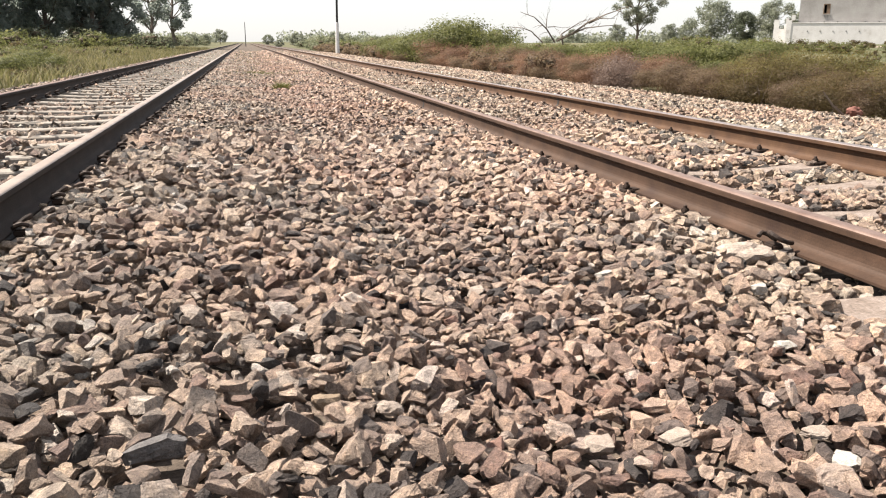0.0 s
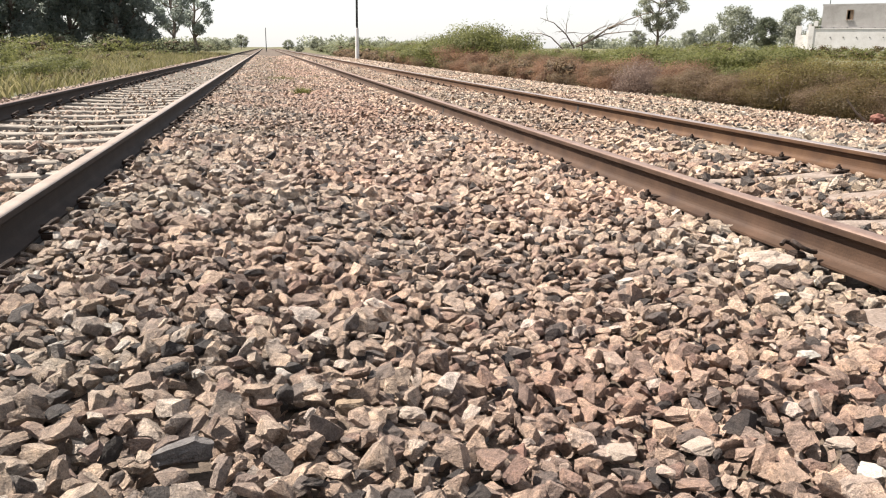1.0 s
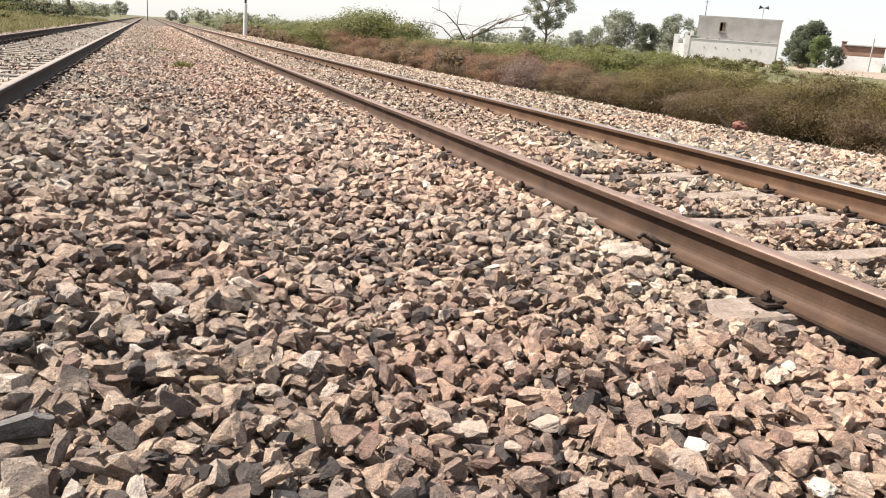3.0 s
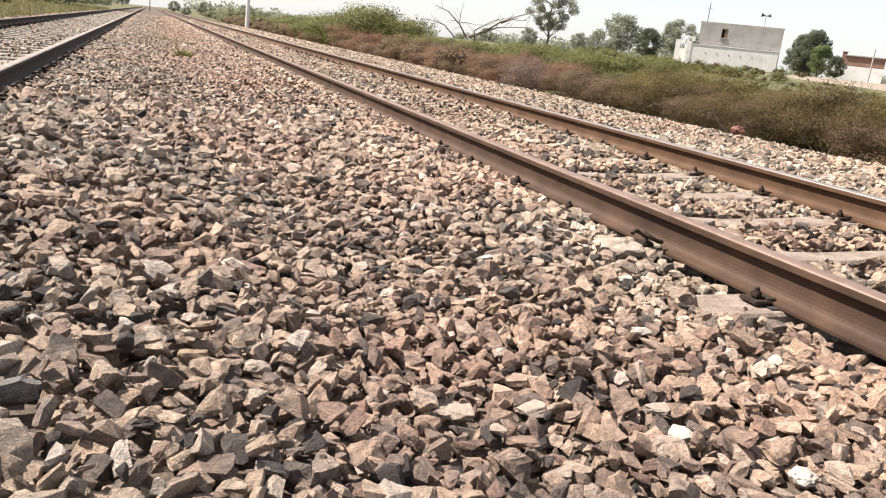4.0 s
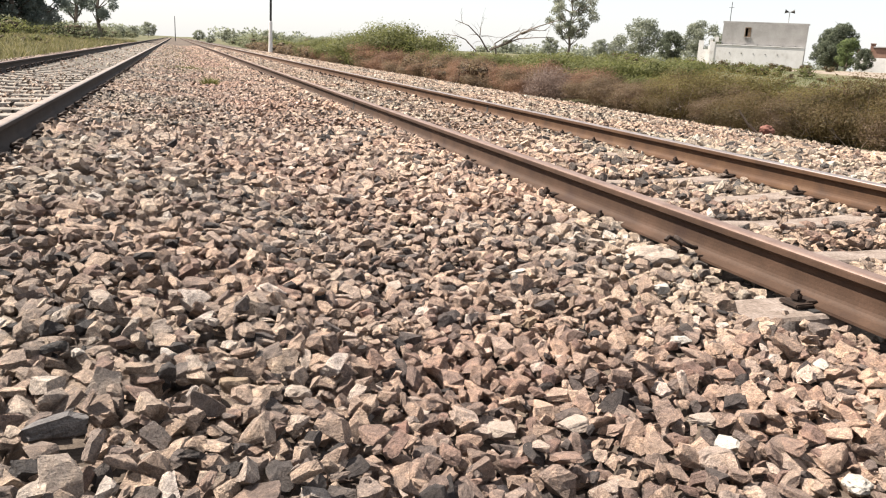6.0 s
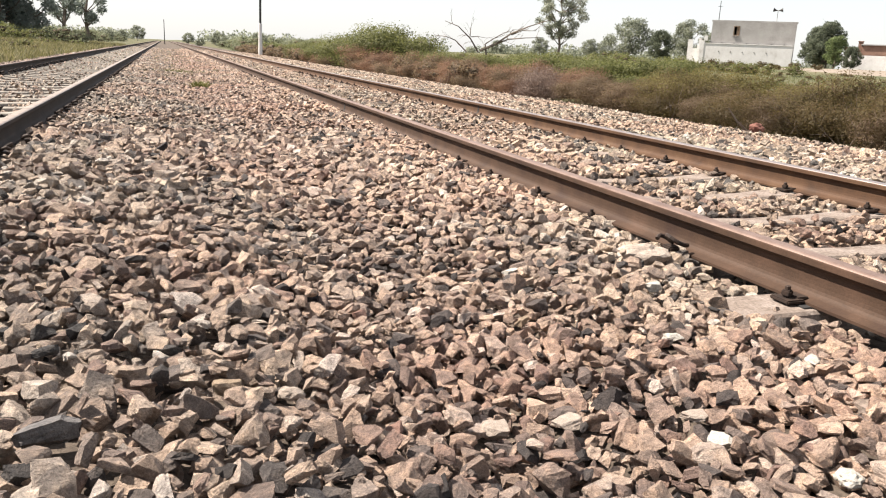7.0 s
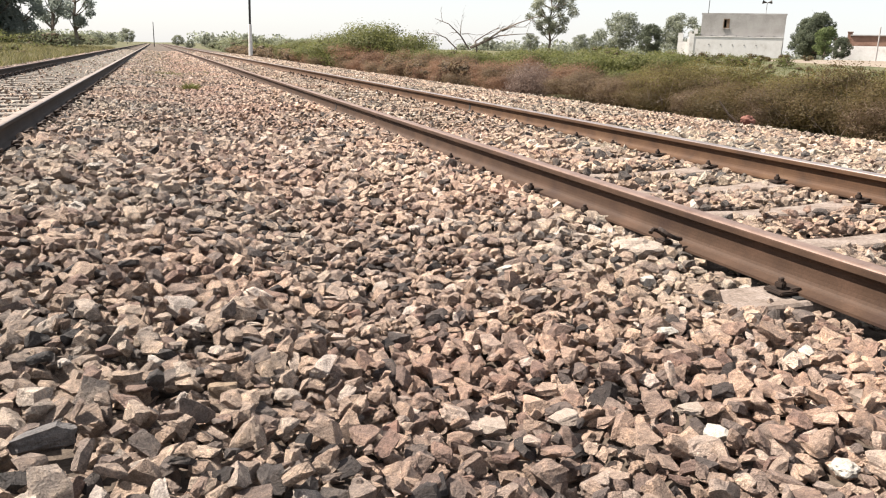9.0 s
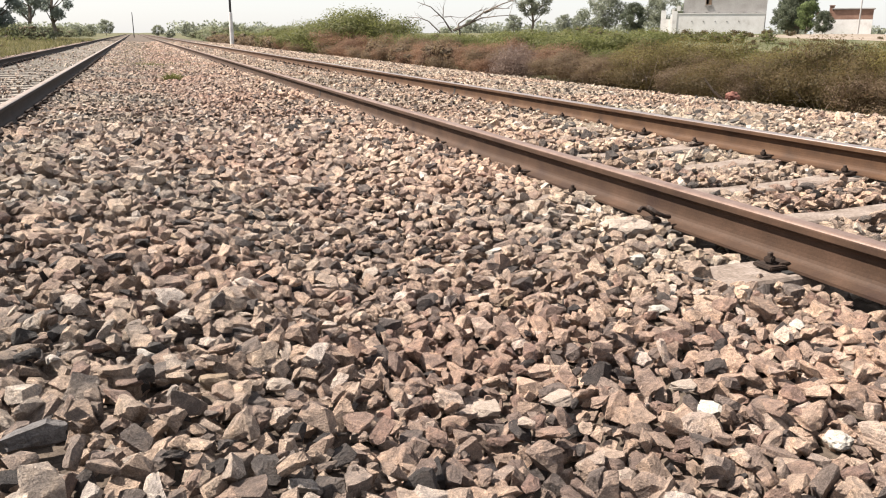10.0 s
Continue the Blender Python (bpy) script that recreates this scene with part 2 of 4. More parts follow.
def tri_mesh(name, verts, tris, mats, slots=None, smooth=False):
    """A mesh from arrays of corners and triangles."""
    verts, tris = np.asarray(verts, np.float32), np.asarray(tris, np.int32)
    me = bpy.data.meshes.new(name)
    me.vertices.add(len(verts))
    me.vertices.foreach_set("co", verts.ravel())
    me.loops.add(tris.size)
    me.loops.foreach_set("vertex_index", tris.ravel())
    me.polygons.add(len(tris))
    me.polygons.foreach_set("loop_start", np.arange(0, tris.size, 3, dtype=np.int32))
    if slots is not None:
        me.polygons.foreach_set("material_index", np.asarray(slots, np.int32))
    me.polygons.foreach_set("use_smooth", np.full(len(tris), smooth))
    for m in mats:
        me.materials.append(m)
    me.update(calc_edges=True)
    return me


def mesh_of(name, bm, mats, smooth=False):
    me = bpy.data.meshes.new(name)
    bmesh.ops.recalc_face_normals(bm, faces=bm.faces)
    for f in bm.faces:
        f.smooth = smooth
    bm.to_mesh(me)
    bm.free()
    for m in mats if isinstance(mats, (list, tuple)) else [mats]:
        me.materials.append(m)
    return me


def part(name, data, parent, label="", mats=None, at=None):
    """Links a bmesh or a mesh as one object under a thing or a part."""
    me = data if isinstance(data, bpy.types.Mesh) else mesh_of(name, data, mats)
    ob = new(name, me)
    ob.parent = parent
    if at is not None:
        ob.matrix_basis = at
    return tagged(ob, label)


def thing(name, label, category, group="", kind="", at=None, data=None):
    ob = new(name, data)
    if at is not None:
        ob.matrix_basis = at
    return tagged(ob, label, category, group, kind)


def box(size, at=(0, 0, 0), bevel=0.0, turn=None):
    """A box whose base stands at the given place."""
    bm = bmesh.new()
    bmesh.ops.create_cube(bm, size=1)
    bmesh.ops.scale(bm, vec=size, verts=bm.verts)
    if bevel:
        bmesh.ops.bevel(bm, geom=bm.edges, offset=bevel, segments=2, affect="EDGES")
    if turn:
        bmesh.ops.transform(bm, matrix=turn, verts=bm.verts)
    bmesh.ops.translate(bm, vec=Vector(at) + Vector((0, 0, size[2] / 2)), verts=bm.verts)
    return bm


def merge(*several):
    bm = bmesh.new()
    for other in several:
        me = bpy.data.meshes.new("piece")
        other.to_mesh(me)
        other.free()
        bm.from_mesh(me)
        bpy.data.meshes.remove(me)
    return bm


def lathe(rings, sides=12):
    """A turned form from rows of (radius, height)."""
    bm = bmesh.new()
    loops = [[bm.verts.new((r * math.cos(a), r * math.sin(a), z)) for a in np.linspace(0, 2 * math.pi, sides, endpoint=False)] for r, z in rings]
    for a, b in zip(loops, loops[1:]):
        for k in range(sides):
            bm.faces.new((a[k], a[(k + 1) % sides], b[(k + 1) % sides], b[k]))
    bm.faces.new(loops[0][::-1])
    bm.faces.new(loops[-1])
    return bm


def tubes(segments, sides=6):
    """Tapered round limbs from rows of (start, end, radius, radius)."""
    verts, tris = [], []
    for p, q, r0, r1 in segments:
        d = (q - p).normalized()
        u = d.orthogonal().normalized()
        w = d.cross(u)
        base = len(verts)
        for c, r in ((p, r0), (q, r1)):
            for k in range(sides):
                a = 2 * math.pi * k / sides
                verts.append(c + (u * math.cos(a) + w * math.sin(a)) * r)
        for k in range(sides):
            j = (k + 1) % sides
            tris += [(base + k, base + j, base + sides + j), (base + k, base + sides + j, base + sides + k)]
    return verts, tris


def unit(a):
    return a / (np.linalg.norm(a, axis=1, keepdims=True) + 1e-9)


def cards(centres, size, slender=0.5, up=0.0, droop=None, spread=0.5, out=None, ruffle=0.32):
    """Many small pointed leaves round the given places: in random turns, or lying roughly across the way out of their clump."""
    c = np.asarray(centres, float)
    n = len(c)
    if out is not None:
        face = unit(unit(out) + ruffle * rng.normal(size=(n, 3)))
        a = unit(np.cross(face, rng.normal(size=(n, 3))))
        b = np.cross(face, a)
    else:
        a = rng.normal(size=(n, 3)) if droop is None else droop + spread * rng.normal(size=(n, 3))
        a[:, 2] += up
        a = unit(a)
        b = unit(np.cross(a, rng.normal(size=(n, 3))))
    s = size * rng.uniform(0.6, 1.4, (n, 1))
    v = np.stack([c - a * s * 0.5 - b * s * slender * 0.45, c - a * s * 0.25 + b * s * slender * 0.65, c + a * s * 0.6], 1)
    return v.reshape(-1, 3), np.arange(3 * n).reshape(-1, 3)


# ---------------------------------------------------------------- levels
RAILS = (2.235, 3.981, -0.855, -2.601)         # centre lines
SLEEPER_STEP, FIRST_R, FIRST_L = 0.645, 2.115, 4.17
CROSS_X = (-30, -8, -4.6, -3.5, -2.9, -2.5, -0.95, -0.74, -0.35, 0.0, 0.3, 0.58, 0.85, 1.1, 1.4, 1.8, 2.1, 2.4, 3.0, 3.7, 3.9, 4.1, 5.2, 6.5, 7.6, 8.2, 12, 30)
CROSS_Z = (-0.25, -0.10, 0.0, 0.035, 0.02, -0.026, -0.026, 0.03, 0.085, 0.095, 0.065, -0.02, -0.10, -0.075, -0.01, 0.005, -0.040, -0.040, -0.025, -0.03, -0.045, -0.02, 0.0, -0.05, -0.12, -0.2, -0.22, -0.22)
EVEN_Z = (-0.25, -0.10, 0.0, 0.035, 0.02, -0.026, -0.026, 0.03, 0.035, 0.01, -0.01, -0.03, -0.035, -0.03, -0.005, 0.018, 0.012, -0.03, -0.018, -0.02, -0.006, -0.01, 0.0, -0.05, -0.12, -0.2, -0.22, -0.22)


def wave(x, y, seed=0.0):
    """Gentle unevenness, about -1 to 1."""
    return (np.sin(2.1 * x + 1.3 * y + seed) + np.sin(3.7 * x - 2.3 * y + 1.7 * seed) + np.sin(-1.2 * x + 4.9 * y + 0.6 + seed) + np.sin(6.3 * x + 5.1 * y + 2 * seed)) / 4


def level(x, y):
    """Height of the ballast's top."""
    x, y = np.asarray(x, float), np.asarray(y, float)
    k = np.clip((y - 2.6) / 5.0, 0, 1)
    h = (1 - k) * np.interp(x, CROSS_X, CROSS_Z) + k * np.interp(x, CROSS_X, EVEN_Z)
    return h + 0.012 * wave(2 * x, 2 * y) * (1 - 0.6 * ((x > 2.0) & (x < 4.2)))


def land(x, y):
    """Height of the soil round the track."""
    x, y = np.asarray(x, float), np.asarray(y, float)
    far = np.clip((np.hypot(x, y) - 45) / 43, 0, 1)
    rise = 1.05 * np.clip((x - 18) / 20, 0, 1) * far + 0.38 * np.clip((-x - 4.5) / 5, 0, 1)
    edge = np.interp(x, (-3.9, -3.5, -3.2, 7.4, 8.3, 8.8), (0.0, 0.0, -0.12, -0.33, -0.27, -0.22))
    return np.where((x > -9) & (x < 9), edge, np.interp(x, (-40, -9, -8.9, 8.9, 9), (-0.2, -0.05, -0.05, -0.2, -0.2))) - 0.05 * np.clip((-x - 4) / 5, 0, 1) + rise + 0.035 * wave(x * 0.6, y * 0.6, 1.0)


def sheet(xs, ys, height):
    gx, gy = np.meshgrid(xs, ys)
    v = np.stack([gx, gy, height(gx, gy)], -1).reshape(-1, 3)
    w = len(xs)
    i = (np.arange(len(ys) - 1)[:, None] * w + np.arange(w - 1)).ravel()[:, None]
    return v, np.concatenate([i + [0, 1, w + 1], i + [0, w + 1, w]])


gx = np.concatenate([[-2600, -1400, -700, -350, -180, -100, -60, -40], np.arange(-30, -10, 2.0), np.arange(-10, 12, 0.4), np.arange(12, 80, 2.5), [90, 120, 180, 350, 700, 1400, 2600]])
gy = np.concatenate([[-1500, -400, -100, -40, -20], np.arange(-10, 60, 1.0), np.arange(60, 140, 4.0), [150, 180, 230, 300, 420, 700, 1200, 2600]])
ground = thing("ground", "dry grassy soil of the fields beside the railway", "ground", kind="structure", data=tri_mesh("ground", *sheet(gx, gy, land), [M_GROUND], smooth=True))

bx = np.arange(-3.6, 8.51, 0.145)
by = np.concatenate([np.arange(-4, 14, 0.15), np.arange(14, 60, 0.6), np.arange(60, 420, 6.0)])
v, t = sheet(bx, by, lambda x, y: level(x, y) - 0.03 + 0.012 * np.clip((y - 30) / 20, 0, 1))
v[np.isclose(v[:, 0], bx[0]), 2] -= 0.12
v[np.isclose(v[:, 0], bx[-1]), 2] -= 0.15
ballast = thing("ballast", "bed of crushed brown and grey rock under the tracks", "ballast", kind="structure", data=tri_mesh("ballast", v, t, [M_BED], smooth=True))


# ---------------------------------------------------------------- rails
def rail_profile():
    """Half of a flat-bottomed rail, foot to head, as (half width, height)."""
    return [(0.068, 0.0), (0.068, 0.010), (0.055, 0.0125), (0.042, 0.016), (0.030, 0.0195), (0.021, 0.0245), (0.0145, 0.032), (0.0105, 0.042), (0.0085, 0.056),
            (0.008, 0.070), (0.0085, 0.088), (0.0105, 0.102), (0.0145, 0.111), (0.021, 0.1165), (0.0315, 0.1205), (0.0345, 0.125), (0.0345, 0.143), (0.0335, 0.148),
            (0.031, 0.152), (0.026, 0.1545), (0.018, 0.156)]


def rail_mesh(name, stations, side, top, first=0, last=20, grow=0.0):
    """A length of the rail's foot, web or head, from one corner of the half profile to another."""
    half = [(w + grow, h) for w, h in rail_profile()[first:last + 1]]
    ring = half + [(-w, h) for w, h in half[::-1]]
    n = len(ring)
    verts = [(w, y, h + (grow if 0.05 < h else 0)) for y in stations for w, h in ring]
    tris, slots = [], []
    for s in range(len(stations) - 1):
        for k in range(n):
            a, b = s * n + k, s * n + (k + 1) % n
            tris += [(a, a + n, b + n), (a, b + n, b)]
            slots += [1 if 17 - first <= k <= n - 19 + first else 0] * 2
    for base, flip in ((0, 1), ((len(stations) - 1) * n, -1)):
        for k in range(len(half) - 1):
            quad = (base + k, base + k + 1, base + n - 2 - k, base + n - 1 - k)[::flip]
            tris += [(quad[0], quad[1], quad[2]), (quad[0], quad[2], quad[3])]
            slots += [0, 0]
    return tri_mesh(name, verts, tris, [side, top], slots)


JOINT = 9.58
stations = [-6, 0, 3, 6, 9, 12, 16, 24, 36, 60, 100, 185, 400]
for x, base, side, top, label in (
        (RAILS[0], 0.004, M_RUST, M_RUN_DULL, "rust-brown steel rail with a browned head on concrete sleepers"),
        (RAILS[1], 0.004, M_RUST_ORANGE, M_RUN, "rust-orange steel rail with a worn shiny head"),
        (RAILS[2], 0.040, M_RUST_DARK, M_RUN_WARM, "dark steel rail with a bright worn head"),
        (RAILS[3], 0.040, M_RUST_DARK, M_RUN_DULL, "dark brown steel rail beside the grass verge")):
    rail = thing("rail", label, "rail", "rails of the two tracks", at=pose(x, 0, base))
    for name, first, last in (("foot", 0, 5), ("web", 5, 13), ("head", 13, 20)):
        part(name, rail_mesh(name, stations, side, top, first, last), rail)
    if x > 0:
        part("weld_collar", rail_mesh("weld_collar", [JOINT - 0.022, JOINT + 0.022], M_RUBBER, M_RUBBER, 0, 14, 0.003), rail, "dark weld collar round the rail")


# ---------------------------------------------------------------- sleepers
def sleeper_mesh(mat):
    """A concrete sleeper: level at the rail seats, waisted and lower in the middle, 2.7 m long."""
    bm = bmesh.new()
    rows = ((-1.375, 0.098, -0.012), (-1.36, 0.108, -0.002), (-1.10, 0.105, 0.0), (-0.72, 0.100, 0.0), (-0.45, 0.088, -0.018), (0, 0.078, -0.028),
            (0.45, 0.088, -0.018), (0.72, 0.100, 0.0), (1.10, 0.105, 0.0), (1.36, 0.108, -0.002), (1.375, 0.098, -0.012))
    loops = []
    for x, w, z in rows:
        loops.append([bm.verts.new((x, y, h)) for y, h in ((-w - 0.03, -0.2), (-w, z - 0.010), (-w + 0.010, z), (w - 0.010, z), (w, z - 0.010), (w + 0.03, -0.2))])
    for a, b in zip(loops, loops[1:]):
        for k in range(6):
            bm.faces.new((a[k], a[(k + 1) % 6], b[(k + 1) % 6], b[k]))
    bm.faces.new(loops[0])
    bm.faces.new(loops[-1][::-1])
    return mesh_of("sleeper", bm, mat)


def plate_clip_mesh():
    """A tongue-shaped clip plate with its washer, square nut and bolt end."""
    plate = box((0.075, 0.085, 0.014), (0, 0, 0.004), 0.004)
    tongue = box((0.045, 0.062, 0.010), (0.040, 0, 0.014), 0.003)
    return mesh_of("clip", merge(plate, tongue), M_CLIP)


def nut_mesh():
    nut = box((0.030, 0.030, 0.022), (-0.004, 0, 0.022), 0.004, Matrix.Rotation(0.4, 4, "Z"))
    bolt = lathe(((0.0095, 0.018), (0.0095, 0.056), (0.007, 0.058)), 8)
    bmesh.ops.translate(bolt, vec=(-0.004, 0, 0), verts=bolt.verts)
    return mesh_of("nut", merge(nut, bolt), M_CLIP)


def spring_clip_mesh():
    """A bent round-bar spring clip with its cast shoulder."""
    path = [(0.030, -0.052, 0.030), (0.000, -0.058, 0.034), (-0.034, -0.046, 0.046), (-0.046, -0.020, 0.056), (-0.032, 0.004, 0.052), (-0.004, 0.010, 0.036),
            (0.012, 0.024, 0.026), (-0.002, 0.046, 0.036), (-0.030, 0.056, 0.044), (-0.050, 0.046, 0.036)]
    pts = [Vector((p[0], p[1], p[2] * 1.35)) for p in path]
    dense = []
    for i in range(len(pts) - 1):
        p0, p1, p2, p3 = pts[max(i - 1, 0)], pts[i], pts[i + 1], pts[min(i + 2, len(pts) - 1)]
        for s in (0.0, 0.5):
            dense.append(0.5 * (2 * p1 + (p2 - p0) * s + (2 * p0 - 5 * p1 + 4 * p2 - p3) * s * s + (3 * p1 - p0 - 3 * p2 + p3) * s ** 3))
    dense.append(pts[-1])
    bm = bmesh.new()
    rings = []
    for i, p in enumerate(dense):
        d = (dense[min(i + 1, len(dense) - 1)] - dense[max(i - 1, 0)]).normalized()
        u = d.cross(Vector((0.3, 0.2, 1))).normalized()
        w = d.cross(u)
        rings.append([bm.verts.new(p + (u * math.cos(a) + w * math.sin(a)) * 0.0095) for a in np.linspace(0, 2 * math.pi, 7, endpoint=False)])
    for a, b in zip(rings, rings[1:]):
        for k in range(7):
            bm.faces.new((a[k], a[(k + 1) % 7], b[(k + 1) % 7], b[k]))
    bm.faces.new(rings[0][::-1])
    bm.faces.new(rings[-1])
    return mesh_of("clip", bm, M_CLIP)


CLIP_PLATE, CLIP_SPRING, NUT = plate_clip_mesh(), spring_clip_mesh(), nut_mesh()
SHOULDER = mesh_of("shoulder", box((0.050, 0.060, 0.030), (-0.012, 0.0, 0.0), 0.006), M_CLIP)
PAD = mesh_of("pad", box((0.20, 0.15, 0.006), (0, 0, -0.001), 0.002), M_RUBBER)


def sleeper(mat, springs, label, group, clips=True):
    ob = thing("sleeper", label, "sleeper", group, data=sleeper_mesh(mat))
    if clips:
        for sx in (-0.873, 0.873):
            part("rail_pad", PAD, ob, "thin black rubber rail pad", at=pose(sx, 0, 0))
            for out in (-1, 1):
                clip = part("clip", CLIP_SPRING if springs else CLIP_PLATE, ob, "dark rusty rail fastening", at=pose(sx + out * 0.105, 0.0, 0.002, 0, 0, 180 if out > 0 else 0))
                part("shoulder" if springs else "nut", SHOULDER if springs else NUT, clip)
    return ob


def lay_sleepers(x, z, first, mat, springs, odd, label, group):
    near = sleeper(mat, springs, label, group)
    far = sleeper(mat, springs, label, group, False)
    near.matrix_basis = pose(x, first, z)
    far.matrix_basis = pose(x, first + 50 * SLEEPER_STEP, z)
    for k in range(-14, 120):
        if k in (0, 50):
            continue
        turn = 0.5 * math.sin(5.1 * k)
        made = copy_thing(near if k < 34 else far, pose(x + 0.012 * math.sin(2.7 * k), first + k * SLEEPER_STEP, z, 0, 0, turn))
        if k in odd:
            for c in made.children:
                if c.name.startswith("clip"):
                    c.data = CLIP_SPRING
                    c.children[0].data = SHOULDER
                    c.matrix_basis = c.matrix_basis @ Matrix.Translation((0, 0, 0.006))


lay_sleepers(3.108, 0.0, FIRST_R, M_CONCRETE, False, (1,), "dusty concrete sleeper half buried in ballast", "sleepers under the rust-brown rails")
lay_sleepers(-1.728, 0.036, FIRST_L, M_CONCRETE_PALE, True, (), "pale concrete sleeper with its top clear of the ballast", "sleepers under the dark rails")


# ---------------------------------------------------------------- shrubs, trees, grass
def leaf_cloud(count, blobs, hollow=0.55):
    """Places in a bunch of ellipsoids (centre, radii), denser to their skins, none under the ground, and the ways out of them."""
    share = np.array([b[1][0] * b[1][1] for b in blobs])
    pick = rng.choice(len(blobs), count, p=share / share.sum())
    c, r = np.array([b[0] for b in blobs])[pick], np.array([b[1] for b in blobs])[pick]
    d = rng.normal(size=(count, 3))
    d /= np.linalg.norm(d, axis=1, keepdims=True)
    p = c + d * r * (hollow + (1 - hollow) * rng.random((count, 1)) ** 0.6) * (1 + 0.13 * rng.normal(size=(count, 1)).clip(-1.6, 1.1))
    p[:, 2] = np.abs(p[:, 2])
    return p, d / r


def limbs(start, way, length, radius, depth, bend=0.45, fork=3, lift=0.15):
    """Limbs that fork, and their tips."""
    segs, tips = [], []
    p, d = Vector(start), Vector(way).normalized()
    for s in range(3):
        q = p + d * length / 3
        segs.append((p, q, radius * (1 - 0.2 * s), radius * (0.8 - 0.2 * s)))
        if depth and s > 0:
            for _ in range(fork - 1):
                side = (d + Vector(rng.normal(size=3)) * bend * 1.5 + Vector((0, 0, lift))).normalized()
                more, ends = limbs(q, side, length * rng.uniform(0.5, 0.75), radius * 0.45, depth - 1, bend, fork, lift)
                segs += more
                tips += ends
        d = (d + Vector(rng.normal(size=3)) * bend * 0.4 + Vector((0, 0, lift * 0.3))).normalized()
        p = q
    tips.append(p)
    return segs, tips


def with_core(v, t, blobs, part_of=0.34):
    """Adds solid filler for a shrub's inner tangle: a knobbly clump in each mass of leaves, blocking the view through.
    """
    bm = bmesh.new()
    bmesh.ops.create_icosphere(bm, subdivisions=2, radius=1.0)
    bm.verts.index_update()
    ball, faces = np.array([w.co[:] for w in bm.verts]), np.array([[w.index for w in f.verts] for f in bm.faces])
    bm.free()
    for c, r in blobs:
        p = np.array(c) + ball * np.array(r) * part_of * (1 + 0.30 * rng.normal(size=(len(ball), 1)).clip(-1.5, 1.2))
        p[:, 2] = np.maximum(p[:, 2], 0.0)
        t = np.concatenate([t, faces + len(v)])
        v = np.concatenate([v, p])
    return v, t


def shrub(label, leaf, height, width, leaves, leaf_size, twigs, twig_mat, category="shrub", group="shrubs along the ballast"):
    """A many-stemmed shrub: forked stems, fine twigs and a ragged mass of leaves."""
    ob = thing("shrub", label, category, group)
    segs = []
    for _ in range(7 if leaves > 3000 else 2):
        a = rng.uniform(0, 2 * math.pi)
        out = Vector((math.cos(a) * 0.7, math.sin(a) * 0.7, 0.9))
        more, _ = limbs((0.1 * width * math.cos(a), 0.1 * width * math.sin(a), -0.05), out, height * 0.5, 0.009 * (1 + height * 0.3), 1)
        segs += more
    part("stem_tangle", tri_mesh("stem_tangle", *tubes(segs, 4), [M_TWIG]), ob, "thin dry stems")["kind"] = "stuff"
    blobs = []
    for _ in range(11 if leaves > 3000 else 6):
        a, r = rng.uniform(0, 2 * math.pi), width * 0.36 * math.sqrt(rng.random())
        s = rng.uniform(0.20, 0.36)
        blobs.append(((r * math.cos(a), r * math.sin(a), height * rng.uniform(0.12, 0.68)), (width * s, width * s, height * rng.uniform(0.22, 0.34))))
    p, way = leaf_cloud(leaves, blobs, 0.22 if leaves > 3000 else 0.45)
    v, t = cards(p, leaf_size, 0.5, out=way + np.array([0, 0, 0.3 / height]))
    leaf_count = len(t)
    if leaves < 3000:
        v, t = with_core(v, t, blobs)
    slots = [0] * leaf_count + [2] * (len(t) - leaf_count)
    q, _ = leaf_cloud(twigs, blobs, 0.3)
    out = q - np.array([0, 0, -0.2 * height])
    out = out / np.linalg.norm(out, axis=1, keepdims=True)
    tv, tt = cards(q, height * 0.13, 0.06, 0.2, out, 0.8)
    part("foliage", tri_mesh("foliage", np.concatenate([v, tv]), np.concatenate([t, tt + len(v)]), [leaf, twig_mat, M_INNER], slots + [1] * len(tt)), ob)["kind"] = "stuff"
    ob.location = (0, 0, -300)
    return ob


def place(ob, x, y, scale=1.0, turn=None, z=None, tall=1.0):
    """A copy of a plant on the soil; the first copy is the plant itself."""
    where = float(land(x, y)) if z is None else z
    turn = rng.uniform(0, 360) if turn is None else turn
    made = ob if ob.location.z < -200 else copy_thing(ob, ob.matrix_basis.copy())
    made.matrix_basis = pose(x, y, where - 0.02, 0, 0, turn) @ Matrix.Diagonal((scale, scale, scale * tall, 1))
    return made


DRY = [shrub("dry brown shrub of tangled twigs beside the ballast", M_DRY, 0.95, 1.5, 11000, 0.034, 450, M_DRY) for _ in range(3)]
RUSSET = [shrub("russet dead shrub beside the ballast", M_RUSSET, 0.9, 1.5, 11000, 0.034, 450, M_RUSSET) for _ in range(2)]
OLIVE = [shrub("olive green shrub among dry twigs beside the ballast", M_OLIVE, 1.0, 1.6, 11000, 0.034, 400, M_DRY) for _ in range(3)]
LIME = [shrub("yellow-green bushy shrub among the dry ones", M_LIME, 1.1, 1.7, 11000, 0.034, 300, M_DRY) for _ in range(2)]
GREEN = [shrub("fresh green feathery shrub behind the dry ones", M_GREEN, 1.25, 2.6, 5500, 0.090, 150, M_GREEN) for _ in range(3)]
BIG_GREEN = [shrub("tall feathery green shrub rising behind the dry ones", M_GREEN, 1.25, 2.4, 11000, 0.052, 300, M_GREEN) for _ in range(2)]
FAR_GREEN = [shrub("green shrub far off beside the line", M_GREEN, 1.25, 2.4, 1400, 0.15, 40, M_GREEN, group="shrubs far along the line") for _ in range(2)]
